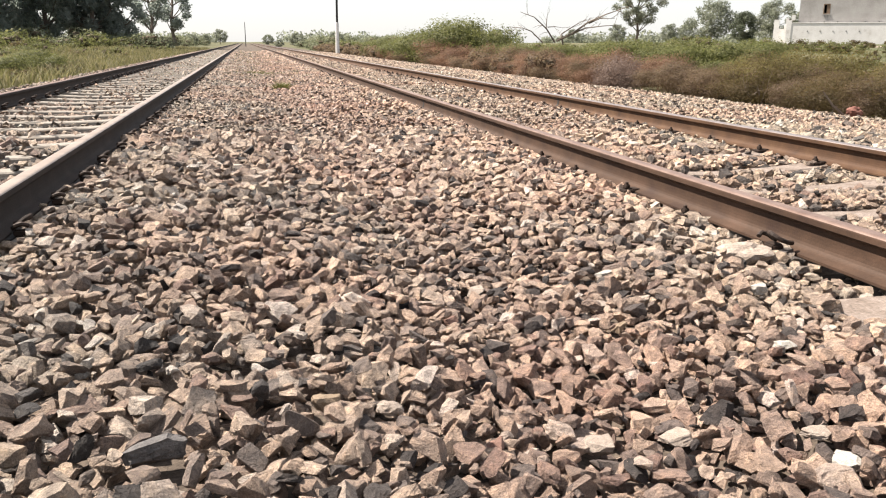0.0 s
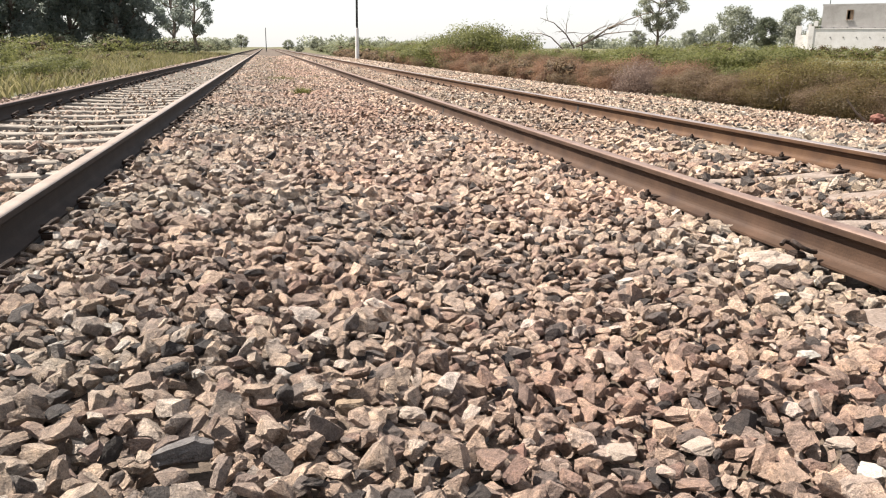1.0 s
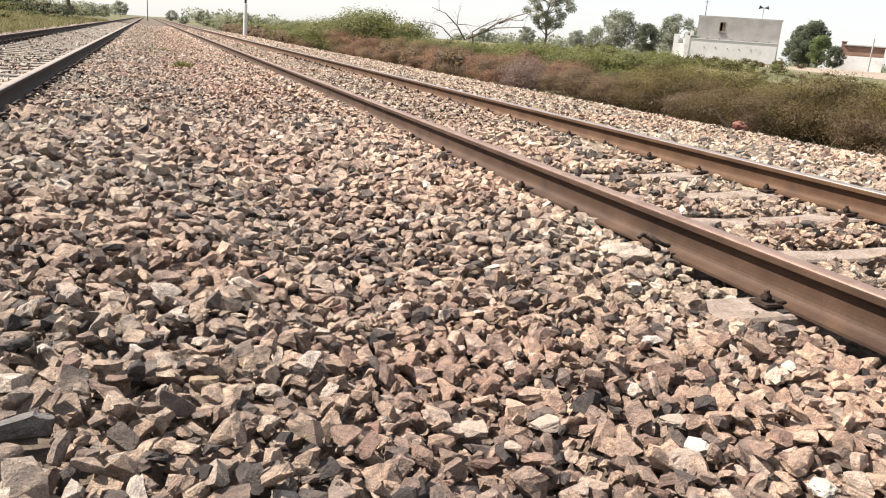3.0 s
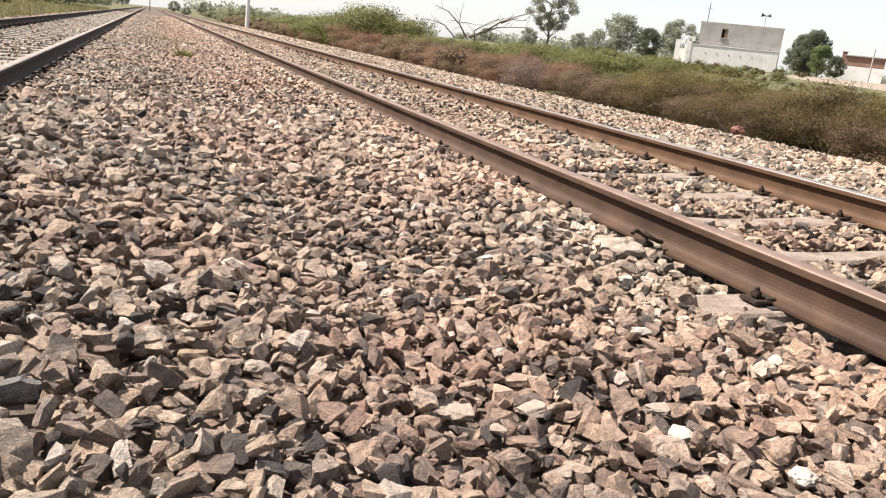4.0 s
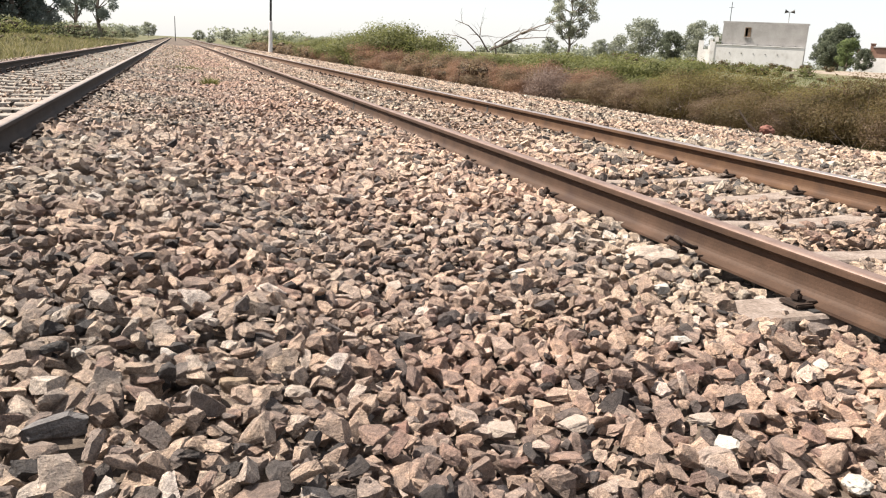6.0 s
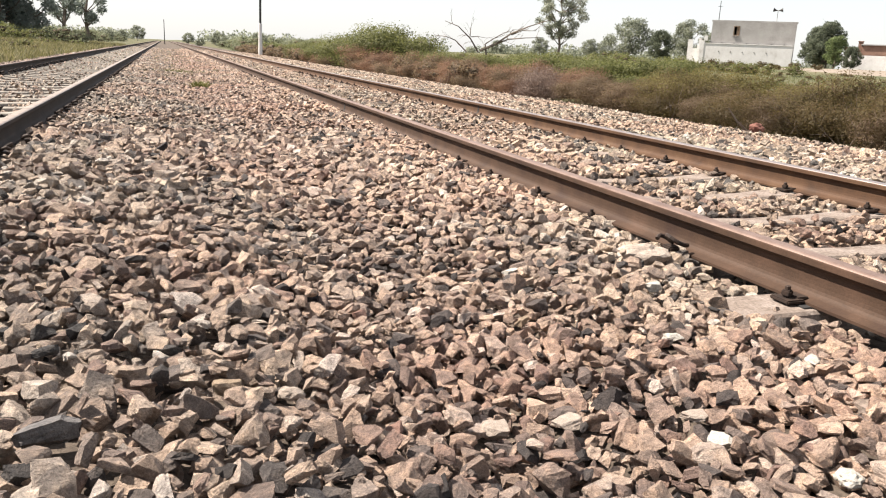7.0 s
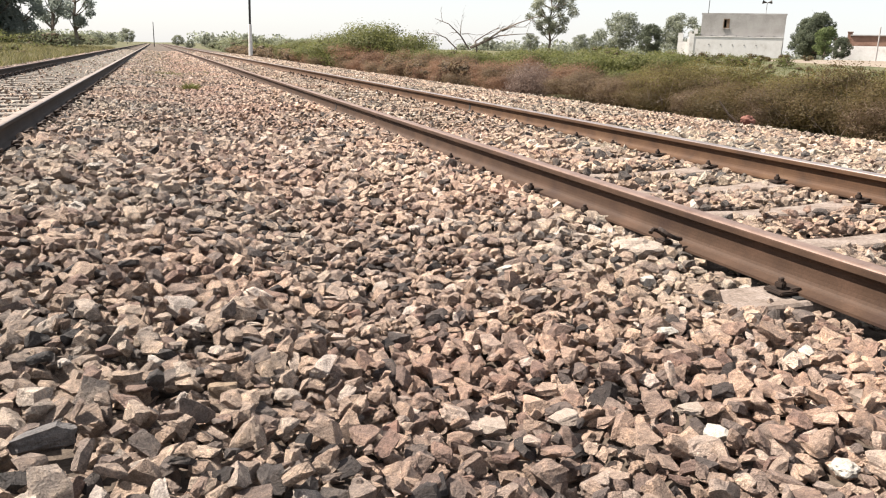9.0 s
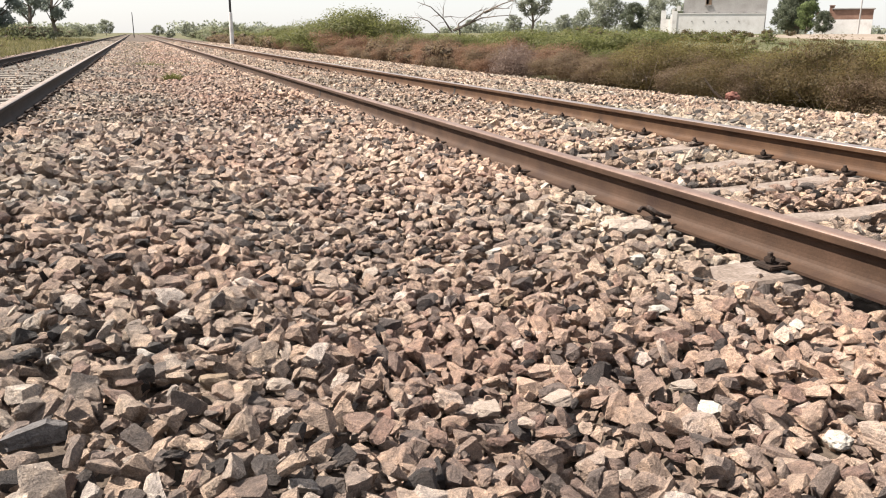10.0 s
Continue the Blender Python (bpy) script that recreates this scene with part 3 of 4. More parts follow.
FAR_OLIVE = [shrub("dull olive shrub far off beside the line", M_OLIVE, 1.0, 1.7, 1100, 0.12, 40, M_DRY, group="shrubs far along the line") for _ in range(2)]
FAR_OLIVE += [shrub("dull brown shrub far off beside the line", M_DRY, 1.0, 1.7, 1100, 0.12, 40, M_DRY, group="shrubs far along the line")]
GREY = shrub("grey-brown tangle of dead twigs by the ballast", M_MAUVE, 0.85, 1.3, 8000, 0.034, 900, M_MAUVE)


def row_of(kinds, stretch, step, x0, x1, s0, s1, widest=9.0):
    """Plants along a stretch of the line; none past the given slope of the plan."""
    y = stretch[0]
    while y < stretch[1]:
        kind, x, scale, tall = kinds[int(rng.integers(len(kinds)))], rng.uniform(x0, x1), rng.uniform(s0, s1), rng.uniform(0.8, 1.2)
        if x < widest * y:
            place(kind, x, y, scale, tall=tall)
        y += step * rng.uniform(0.7, 1.3)


def hedge(label, leaf, stretch, step, x0, x1, s0, s1, size=0.14, leaves=520):
    """Far scrub that nobody could count: many ragged bushes with solid filler for their inner tangle, in one object."""
    vs, ts, slots, total = [], [], [], 0
    y = stretch[0]
    while y < stretch[1]:
        x, s = rng.uniform(x0, x1), rng.uniform(s0, s1)
        blobs = []
        for _ in range(5):
            a, r = rng.uniform(0, 2 * math.pi), 0.8 * s * math.sqrt(rng.random())
            w = s * rng.uniform(0.45, 0.8)
            blobs.append(((r * math.cos(a), r * math.sin(a), s * rng.uniform(0.15, 0.75)), (w, w, s * rng.uniform(0.3, 0.5))))
        p, way = leaf_cloud(leaves, blobs, 0.45)
        v, t = cards(p, size * s ** 0.5, 0.55, out=way)
        n = len(t)
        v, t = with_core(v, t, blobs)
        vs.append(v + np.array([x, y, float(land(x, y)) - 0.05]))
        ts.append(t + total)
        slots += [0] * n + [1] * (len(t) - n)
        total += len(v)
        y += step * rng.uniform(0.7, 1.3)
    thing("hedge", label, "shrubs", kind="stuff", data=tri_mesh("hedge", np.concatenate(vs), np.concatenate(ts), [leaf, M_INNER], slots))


# the front row along the ballast, near to far
row_of(OLIVE[:2] + DRY[:2], (5.0, 9.3), 0.60, 8.85, 9.25, 0.66, 0.92)
row_of(OLIVE + LIME[:1], (5.5, 10.5), 0.62, 9.6, 10.5, 0.86, 1.04)
for x, y, scale in ((9.35, 12.6, 0.90), (9.9, 12.0, 0.96), (9.7, 13.3, 0.92), (10.5, 13.0, 0.95), (9.9, 14.3, 0.78), (9.8, 9.6, 0.88), (10.2, 7.9, 0.92), (10.4, 10.6, 0.88)):
    place(LIME[int(rng.integers(2))], x, y, scale)
for x, y, scale, tall in ((9.7, 12.9, 0.72, 1.5), (9.5, 11.6, 0.62, 1.4), (9.9, 8.4, 0.70, 1.35), (9.8, 6.9, 0.75, 1.3), (9.6, 14.9, 0.6, 1.3), (9.9, 10.3, 0.62, 1.4)):
    place((DRY[:2] + OLIVE)[int(rng.integers(5))], x, y, scale, tall=tall)
row_of(DRY + OLIVE[:2], (9.3, 16.6), 0.52, 8.65, 9.1, 0.52, 0.86)
row_of(OLIVE + DRY[:1], (10.0, 16.0), 0.9, 9.6, 10.7, 0.62, 0.85)
row_of(OLIVE, (10.5, 14.5), 0.9, 11.2, 13.0, 0.55, 0.75)
row_of(OLIVE[:2] + LIME[:1], (12.0, 23.0), 0.50, 13.0, 21.0, 0.28, 0.46)
place(GREY, 8.5, 17.0, 0.95)
place(GREY, 8.8, 17.9, 1.1)
row_of(DRY[:1] + RUSSET, (18.0, 30.0), 0.8, 8.3, 8.9, 0.60, 0.85)
row_of(RUSSET + DRY[:1], (17.5, 31.0), 1.1, 9.2, 10.4, 0.75, 1.0)
row_of(FAR_OLIVE, (30.0, 48.0), 1.3, 8.9, 11.0, 0.65, 0.95)
# green thicket behind
for x, y, scale in ((9.3, 38.5, 1.95), (10.3, 38.0, 2.15), (9.5, 36.2, 1.75), (10.9, 36.5, 2.05), (8.9, 41.0, 1.5), (9.8, 42.5, 1.6), (11.5, 39.0, 1.75), (9.6, 46.0, 1.2), (10.2, 33.5, 1.0), (11.3, 32.5, 1.05), (10.4, 30.5, 0.95), (12.0, 30.0, 1.0), (9.8, 50.0, 1.1), (13.0, 31.0, 0.95), (9.0, 46.0, 1.35), (9.3, 51.5, 1.35), (8.9, 56.0, 1.15)):
    place(BIG_GREEN[int(rng.integers(2))], x, y, scale)
row_of(FAR_OLIVE[2:] + DRY[:1] + RUSSET, (22.0, 50.0), 0.85, 8.15, 8.8, 0.62, 0.92)
hedge("low brown scrub that lines the far ballast", M_DRY, (48.0, 95.0), 1.0, 8.2, 9.4, 0.6, 0.95)
place(RUSSET[0], 8.75, 34.6, 1.5)
place(DRY[0], 8.6, 36.2, 1.15)
place(RUSSET[1], 9.0, 33.0, 1.15)
row_of(GREEN, (22.0, 34.0), 1.3, 13.0, 17.0, 0.75, 1.0, 0.72)
row_of(GREEN, (24.0, 42.0), 1.2, 17.0, 25.0, 0.85, 1.1, 0.72)
row_of(GREEN, (19.0, 28.0), 1.6, 12.0, 17.0, 0.45, 0.7, 0.72)
hedge("long green hedge of scrub beside the line", M_GREEN, (40.0, 100.0), 0.8, 9.8, 14.5, 0.8, 1.2)
hedge("far green scrub that closes the field", M_SCRUB, (100.0, 170.0), 0.9, 9.5, 32.0, 1.2, 2.0, 0.2)
hedge("far green scrub beside the dark rails", M_SCRUB, (60.0, 160.0), 1.1, -16.0, -6.5, 0.9, 1.5)
hedge("low scrub at the foot of the yard wall", M_OLIVE, (56.0, 67.0), 0.9, 46.0, 57.0, 0.3, 0.6)
hedge("far green thicket in the field", M_GREEN, (44.0, 66.0), 0.5, 22.0, 42.0, 0.75, 1.05)
# beside the other track
for x, y, scale in ((-5.0, 19.4, 0.50), (-5.8, 20.5, 0.58), (-4.7, 22.4, 0.45), (-6.2, 18.3, 0.55), (-6.8, 22.0, 0.65), (-5.5, 24.0, 0.5), (-7.6, 19.5, 0.75), (-5.2, 16.8, 0.4)):
    place(GREEN[int(rng.integers(3))], x, y, scale)
row_of(FAR_GREEN + FAR_OLIVE[:2], (26.0, 60.0), 2.6, -14.0, -8.0, 0.45, 0.75)
hedge("green weeds over the verge", M_GREEN, (20.0, 62.0), 0.45, -16.0, -5.5, 0.25, 0.55, 0.11, 300)
hedge("low green weeds round the sandy yard", M_OLIVE, (34.0, 48.0), 0.4, 30.0, 62.0, 0.18, 0.36, 0.12, 260)
hedge("low green weeds over the field behind the shrubs", M_GREEN, (15.0, 40.0), 0.09, 13.0, 40.0, 0.18, 0.42, 0.10, 160)
hedge("low weeds on the verge beside the dark rails", M_OLIVE, (14.0, 50.0), 1.2, -7.5, -4.2, 0.18, 0.36, 0.09, 300)
hedge("dark green undergrowth below the roadside trees", M_GREEN, (46.0, 70.0), 0.55, -22.0, -8.5, 0.7, 1.2)


def bare_shrub():
    """Long leafless boughs that arch out of the thicket, with short side twigs."""
    ob = thing("dead_shrub", "leafless dead shrub with long pale arching boughs", "shrub")
    for way, thick in ((((0, 0), (0.55, 0.28), (1.1, 0.62), (1.7, 0.90), (2.45, 1.16)), 0.050), (((0.55, 0.28), (1.0, 0.42), (1.6, 0.46), (2.25, 0.52)), 0.032), (((1.1, 0.62), (1.5, 0.72), (2.0, 0.74)), 0.026),
                       (((0.1, -0.2), (0.2, 0.2), (0.55, 0.55), (1.0, 0.78)), 0.034), (((-0.1, -0.1), (-0.4, 0.40), (-0.85, 0.76), (-1.35, 0.98)), 0.036), (((-0.4, 0.40), (-0.42, 0.75), (-0.36, 0.90)), 0.020),
                       (((-0.5, -0.1), (-0.95, 0.32), (-1.3, 0.48), (-1.75, 0.50)), 0.028), (((-0.4, 0.4), (-0.1, 0.5), (0.15, 0.45)), 0.018)):
        pts = [Vector((x, 0.25 * math.sin(2.0 * x), z)) + Vector(rng.normal(size=3)) * 0.035 for x, z in way]
        n = len(pts) - 1
        segs = [(p, q, thick * (1 - 0.75 * k / n), thick * (1 - 0.75 * (k + 1) / n)) for k, (p, q) in enumerate(zip(pts, pts[1:]))]
        for k in range(n):
            for _ in range(2):
                side = (pts[k + 1] - pts[k]).normalized() + Vector(rng.normal(size=3)) * 0.55
                more, _ = limbs(pts[k].lerp(pts[k + 1], rng.uniform(0.2, 1)), side, rng.uniform(0.2, 0.5), thick * 0.30, 1, 0.4, 2, 0.05)
                segs += more
        part("bough", tri_mesh("bough", *tubes(segs, 5), [M_BARK]), ob)
    return ob


bare_shrub().matrix_basis = pose(11.35, 28.0, 0.92, 0, 0, -22)


def tree(label, leaf, height, width, bole, clumps, leaves, leaf_size, profile, lumps=(0.13, 0.22), flat=0.7, fill=0.5, group="trees round the fields"):
    """A tree: bent tapered trunk, a limb to each clump of leaves, and clumps of many sizes that follow the crown's outline with gaps between."""
    ob = thing("tree", label, "tree", group)
    crook = [Vector((0.02 * height * math.sin(2.1 * k + height), 0.02 * height * math.cos(1.7 * k), height * (0.9 * k / 6) - (0.3 if k == 0 else 0))) for k in range(7)]
    segs = [(p, q, 0.021 * height * (1 - 0.13 * k), 0.021 * height * (0.87 - 0.13 * k)) for k, (p, q) in enumerate(zip(crook, crook[1:]))]
    blobs = []
    for k in range(clumps):
        u = (k + rng.random()) / clumps
        a, reach = 2.4 * k + rng.uniform(-0.5, 0.5), width * 0.5 * float(np.interp(u, (0, 0.25, 0.5, 0.75, 1), profile))
        r, s = reach * math.sqrt(rng.uniform(0.15, 1.0)), width * rng.uniform(*lumps)
        c = Vector((r * math.cos(a), r * math.sin(a), height * (bole + (1 - bole) * u)))
        blobs.append((tuple(c), (s, s, s * flat)))
        low = crook[min(6, max(1, int(6 * (c.z - 0.5 * r) / (0.9 * height))))]
        bend = low.lerp(c, 0.55) - Vector((0, 0, 0.12 * r))
        segs += [(low, bend, 0.007 * height, 0.005 * height), (bend, c, 0.005 * height, 0.002 * height)]
        for _ in range(2):
            segs.append((c.lerp(bend, 0.3), c + Vector(rng.normal(size=3)) * s * 0.5, 0.003 * height, 0.001 * height))
    part("trunk", tri_mesh("trunk", *tubes(segs, 5), [M_BARK]), ob)
    p, way = leaf_cloud(leaves, blobs, fill)
    part("crown", tri_mesh("crown", *cards(p, leaf_size, 0.6, out=way + np.array([0, 0, 0.4 / width]), ruffle=0.7), [leaf]), ob)["kind"] = "stuff"
    ob.location = (0, 0, -300)
    return ob


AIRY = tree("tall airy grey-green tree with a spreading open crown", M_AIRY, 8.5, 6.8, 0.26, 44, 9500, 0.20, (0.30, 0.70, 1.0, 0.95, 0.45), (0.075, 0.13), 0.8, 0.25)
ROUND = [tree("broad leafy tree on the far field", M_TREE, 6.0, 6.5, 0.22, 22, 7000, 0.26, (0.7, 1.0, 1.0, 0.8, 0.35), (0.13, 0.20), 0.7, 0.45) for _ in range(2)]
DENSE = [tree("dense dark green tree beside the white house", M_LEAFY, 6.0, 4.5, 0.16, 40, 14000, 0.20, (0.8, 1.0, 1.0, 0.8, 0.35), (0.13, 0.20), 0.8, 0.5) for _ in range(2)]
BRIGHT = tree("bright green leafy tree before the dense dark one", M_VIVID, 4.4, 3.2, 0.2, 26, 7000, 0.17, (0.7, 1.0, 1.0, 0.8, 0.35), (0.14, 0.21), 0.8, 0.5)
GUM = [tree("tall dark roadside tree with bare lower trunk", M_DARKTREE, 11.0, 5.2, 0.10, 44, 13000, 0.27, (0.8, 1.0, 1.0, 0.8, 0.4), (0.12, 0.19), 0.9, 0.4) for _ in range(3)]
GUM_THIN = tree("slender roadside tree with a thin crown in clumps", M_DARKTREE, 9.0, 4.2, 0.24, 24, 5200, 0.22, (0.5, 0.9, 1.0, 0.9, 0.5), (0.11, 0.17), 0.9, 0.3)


def by_bearing(degrees, distance):
    """A place on the land by its bearing to the right of the track and its distance."""
    return 0.17 + distance * math.sin(radians(degrees)), 0.15 + distance * math.cos(radians(degrees))


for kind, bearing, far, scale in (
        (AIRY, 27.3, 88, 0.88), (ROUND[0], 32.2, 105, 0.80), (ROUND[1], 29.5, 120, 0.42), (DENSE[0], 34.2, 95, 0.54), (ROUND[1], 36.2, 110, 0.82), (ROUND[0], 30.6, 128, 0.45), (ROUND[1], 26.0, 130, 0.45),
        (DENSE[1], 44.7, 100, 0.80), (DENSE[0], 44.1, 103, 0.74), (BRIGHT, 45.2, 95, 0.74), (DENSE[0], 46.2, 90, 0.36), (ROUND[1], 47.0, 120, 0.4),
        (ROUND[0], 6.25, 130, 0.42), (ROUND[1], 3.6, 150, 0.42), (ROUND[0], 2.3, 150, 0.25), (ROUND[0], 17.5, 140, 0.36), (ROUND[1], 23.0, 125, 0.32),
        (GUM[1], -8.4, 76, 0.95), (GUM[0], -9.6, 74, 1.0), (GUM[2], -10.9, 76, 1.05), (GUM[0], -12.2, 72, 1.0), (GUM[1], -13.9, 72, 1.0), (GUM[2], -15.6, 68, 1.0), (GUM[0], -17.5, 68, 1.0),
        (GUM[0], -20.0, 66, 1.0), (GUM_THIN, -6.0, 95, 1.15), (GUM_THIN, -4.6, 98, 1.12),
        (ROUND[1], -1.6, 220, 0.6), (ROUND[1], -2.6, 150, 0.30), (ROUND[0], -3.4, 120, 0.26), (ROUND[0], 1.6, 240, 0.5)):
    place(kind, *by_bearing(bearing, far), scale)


def far_wood():
    """The hazy line of trees that closes the fields."""
    pts = []
    for k in range(460):
        a = radians(rng.uniform(-50, 75))
        d = rng.uniform(230, 420)
        h = rng.uniform(2.0, 4.6)
        c = np.array([d * math.sin(a), d * math.cos(a), 0.5])
        if -14 < c[0] < 14:
            continue
        m = 120
        q = rng.normal(size=(m, 3)).clip(-1.6, 1.6) * (h * 0.45, h * 0.45, h * 0.25) + (0, 0, h * 0.5)
        q[:, 2] = np.abs(q[:, 2])
        pts.append(c + q)
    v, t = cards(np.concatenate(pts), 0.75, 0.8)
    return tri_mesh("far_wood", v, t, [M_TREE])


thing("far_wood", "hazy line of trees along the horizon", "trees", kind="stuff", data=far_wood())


def blades(count, where, height, width, lean=0.35):
    """Grass: narrow bent blades, three corners and a tip each."""
    p = where(count)
    n = len(p)
    a = rng.uniform(0, 2 * math.pi, n)
    side = np.stack([np.cos(a), np.sin(a), 0 * a], 1) * width * rng.uniform(0.6, 1.4, (n, 1))
    tip = np.concatenate([rng.normal(size=(n, 2)) * lean, np.ones((n, 1))], 1) * height * rng.uniform(0.5, 1.3, (n, 1))
    mid = p + tip * 0.55 - np.stack([0 * a, 0 * a, 0 * a], 1)
    top = p + tip * np.array([1.25, 1.25, 0.92])
    v = np.stack([p - side, p + side, mid + side * 0.6, mid - side * 0.6, top], 1).reshape(-1, 3)
    k = 5 * np.arange(n)[:, None]
    return v, np.concatenate([k + [0, 1, 2], k + [0, 2, 3], k + [3, 2, 4]])


def verge(x0, x1, y0, y1, thin):
    def where(count):
        x, y = rng.uniform(x0, x1, count), y0 + (y1 - y0) * rng.random(count) ** 1.5
        keep = wave(x * 0.9, y * 0.9, 3.0) + 0.5 * rng.normal(size=count) > thin
        x, y = x[keep], y[keep]
        return np.stack([x, y, land(x, y) - 0.01], 1)
    return where


thing("grass", "dry yellow-green grass on the verge", "grass", kind="stuff", data=tri_mesh("grass", *blades(52000, verge(-12, -3.5, 8, 90, -0.45), 0.27, 0.017), [M_GRASS]))
thing("grass", "dry grass between the shrubs and the field", "grass", kind="stuff", data=tri_mesh("field_grass", *blades(46000, verge(10.5, 47, 5, 64, -0.1), 0.15, 0.018), [M_GREEN]))


def tuft_at(x, y, radius, height, count):
    def where(n):
        q = rng.normal(size=(n, 2)) * radius
        return np.stack([x + q[:, 0], y + q[:, 1], level(x + q[:, 0], y + q[:, 1]) - 0.02], 1)
    thing("grass_tuft", "yellow-green grass tuft growing through the ballast", "grass", kind="stuff", data=tri_mesh("grass_tuft", *blades(count, where, height, 0.006, 0.5), [M_TUFT]))


tuft_at(0.76, 14.7, 0.065, 0.15, 320)
tuft_at(0.62, 15.6, 0.10, 0.05, 110)
def weeds_along(x0, x1, y0, y1):
    def where(n):
        x, y = rng.uniform(x0, x1, n), rng.uniform(y0, y1, n)
        keep = wave(1.9 * x, 0.8 * y, 5.0) + 0.35 * rng.normal(size=n) > 0.45
        x, y = x[keep], y[keep]
        return np.stack([x, y, level(x, y) - 0.02], 1)
    return where


thing("grass", "sparse green weeds growing through the far ballast", "grass", kind="stuff", data=tri_mesh("ballast_weeds", *blades(9000, weeds_along(-0.4, 1.6, 17, 75), 0.085, 0.008, 0.6), [M_TUFT]))
thing("grass", "thin grass between the dark rails", "grass", kind="stuff", data=tri_mesh("track_weeds", *blades(9000, weeds_along(-2.5, -0.95, 20, 80), 0.10, 0.009, 0.6), [M_GRASS]))
tuft_at(0.55, 21.5, 0.2, 0.10, 250)


# ---------------------------------------------------------------- pole, mast, house
def trackside_pole(x, y):
    z = float(land(x, y))
    ob = thing("trackside_pole", "dark steel pole in a whitewashed concrete base beside the track", "pole", at=pose(x, y, z, 0, 0.5))
    part("base", mesh_of("base", lathe(((0.18, -0.3), (0.17, 0.0), (0.13, 2.6), (0.11, 2.66)), 10), M_WHITEWASH), ob, "whitewashed concrete base")
    part("shaft", mesh_of("shaft", merge(box((0.16, 0.02, 7.0), (0, 0.06, 2.4), 0.003), box((0.16, 0.02, 7.0), (0, -0.06, 2.4), 0.003), box((0.03, 0.11, 7.0), (0, 0, 2.4))), M_STEEL), ob, "dark steel shaft")


trackside_pole(7.5, 66.0)
mast = thing("signal_mast", "thin dark mast standing far off between the tracks", "mast", at=pose(0.36, 150, -0.1))
part("pole", mesh_of("pole", lathe(((0.08, 0), (0.07, 2.0), (0.055, 4.2), (0.02, 4.3)), 8), M_STEEL), mast)


def wall_with_hole(width, height, thick, hole):
    """A wall with a window opening through it; its base stands at the middle of its foot."""
    hx, hz, hw, hh = hole
    return merge(box((hx - hw / 2 + width / 2, thick, height), ((-width / 2 + hx - hw / 2) / 2, 0, 0)), box((width / 2 - hx - hw / 2, thick, height), ((hx + hw / 2 + width / 2) / 2, 0, 0)),
                 box((hw, thick, hz), (hx, 0, 0)), box((hw, thick, height - hz - hh), (hx, 0, hz + hh)))


HX, HY = by_bearing(40.1, 92.0)
HZ = float(land(HX, HY)) - 0.05
house = thing("house", "flat-roofed house with grey upper and whitewashed lower walls", "house", at=pose(HX, HY, HZ, 0, 0, -40.3))
W, D, LOW, HIGH = 8.1, 6.5, 2.05, 4.35
front = part("wall", wall_with_hole(W, HIGH - 0.05, 0.24, (-1.6, 2.95, 0.55, 0.95)), house, "grey plastered front wall", M_PLASTER, pose(0, -D / 2, 0))
part("wall", box((W, 0.24, HIGH - 0.05), (0, 0, 0)), house, "grey plastered rear wall", M_PLASTER, pose(0, D / 2, 0))
for sx in (-1, 1):
    part("wall", box((0.24, D - 0.25, HIGH - 0.05), (0, 0, 0)), house, "grey plastered side wall", M_PLASTER, pose(sx * (W / 2 - 0.12), 0, 0))
part("roof", box((W + 0.15, D + 0.15, 0.16), (0, 0, 0), 0.02), house, "flat concrete roof slab", M_PLASTER, pose(0, 0, HIGH - 0.05))
win = part("window", merge(box((0.60, 0.07, 0.07), (0, 0, 0)), box((0.60, 0.07, 0.07), (0, 0, 0.88)), box((0.07, 0.07, 0.81), (-0.265, 0, 0.07)), box((0.07, 0.07, 0.81), (0.265, 0, 0.07))), house, "brown wooden window frame", M_WOOD, pose(-1.6, -D / 2 - 0.10, 2.95))
part("shutter", box((0.24, 0.04, 0.81), (0, 0, 0)), win, "half-closed wooden shutter", M_WOOD, pose(0.11, 0.05, 0.07))
part("sill", box((0.75, 0.20, 0.06), (0, 0, 0), 0.01), house, "", M_PLASTER, pose(-1.6, -D / 2 - 0.12, 2.885))
for k in range(6):
    part("drain_spout", lathe(((0.05, 0), (0.05, 0.30), (0.035, 0.31)), 8), house, "short dark drain spout", M_STEEL, pose(-2.9 + 1.2 * k, -D / 2 - 0.40, LOW + 0.12, -84))
yard = thing("yard_wall", "whitewashed brick yard wall with stepped ends before the house", "wall", at=pose(HX, HY, HZ, 0, 0, -40.3))
part("front_panel", merge(box((8.6, 0.22, LOW), (-0.35, 0, 0), 0.02), box((8.66, 0.30, 0.08), (-0.35, 0, LOW), 0.015)), yard, "stained whitewashed panel", M_WHITEWASH, pose(0, -D / 2 - 0.40, 0))
part("pier", merge(box((0.5, 0.5, 2.35), (0, 0, 0), 0.02), box((0.35, 0.4, 0.5), (0.35, 0, 2.35), 0.02)), yard, "", M_WHITEWASH, pose(-4.85, -D / 2 - 0.3, 0))
part("side_panel", merge(box((0.22, 3.2, 1.9), (0, 1.7, 0), 0.02), box((0.22, 1.2, 0.75), (0, 2.8, 1.9), 0.02)), yard, "", M_WHITEWASH, pose(-5.2, -D / 2 - 0.2, 0))
part("step_panel", merge(box((1.3, 0.22, 1.55), (0, 0, 0), 0.02), box((0.5, 0.22, 0.9), (-0.4, 0, 1.55), 0.02)), yard, "", M_WHITEWASH, pose(-5.7, -D / 2 + 1.0, 0))
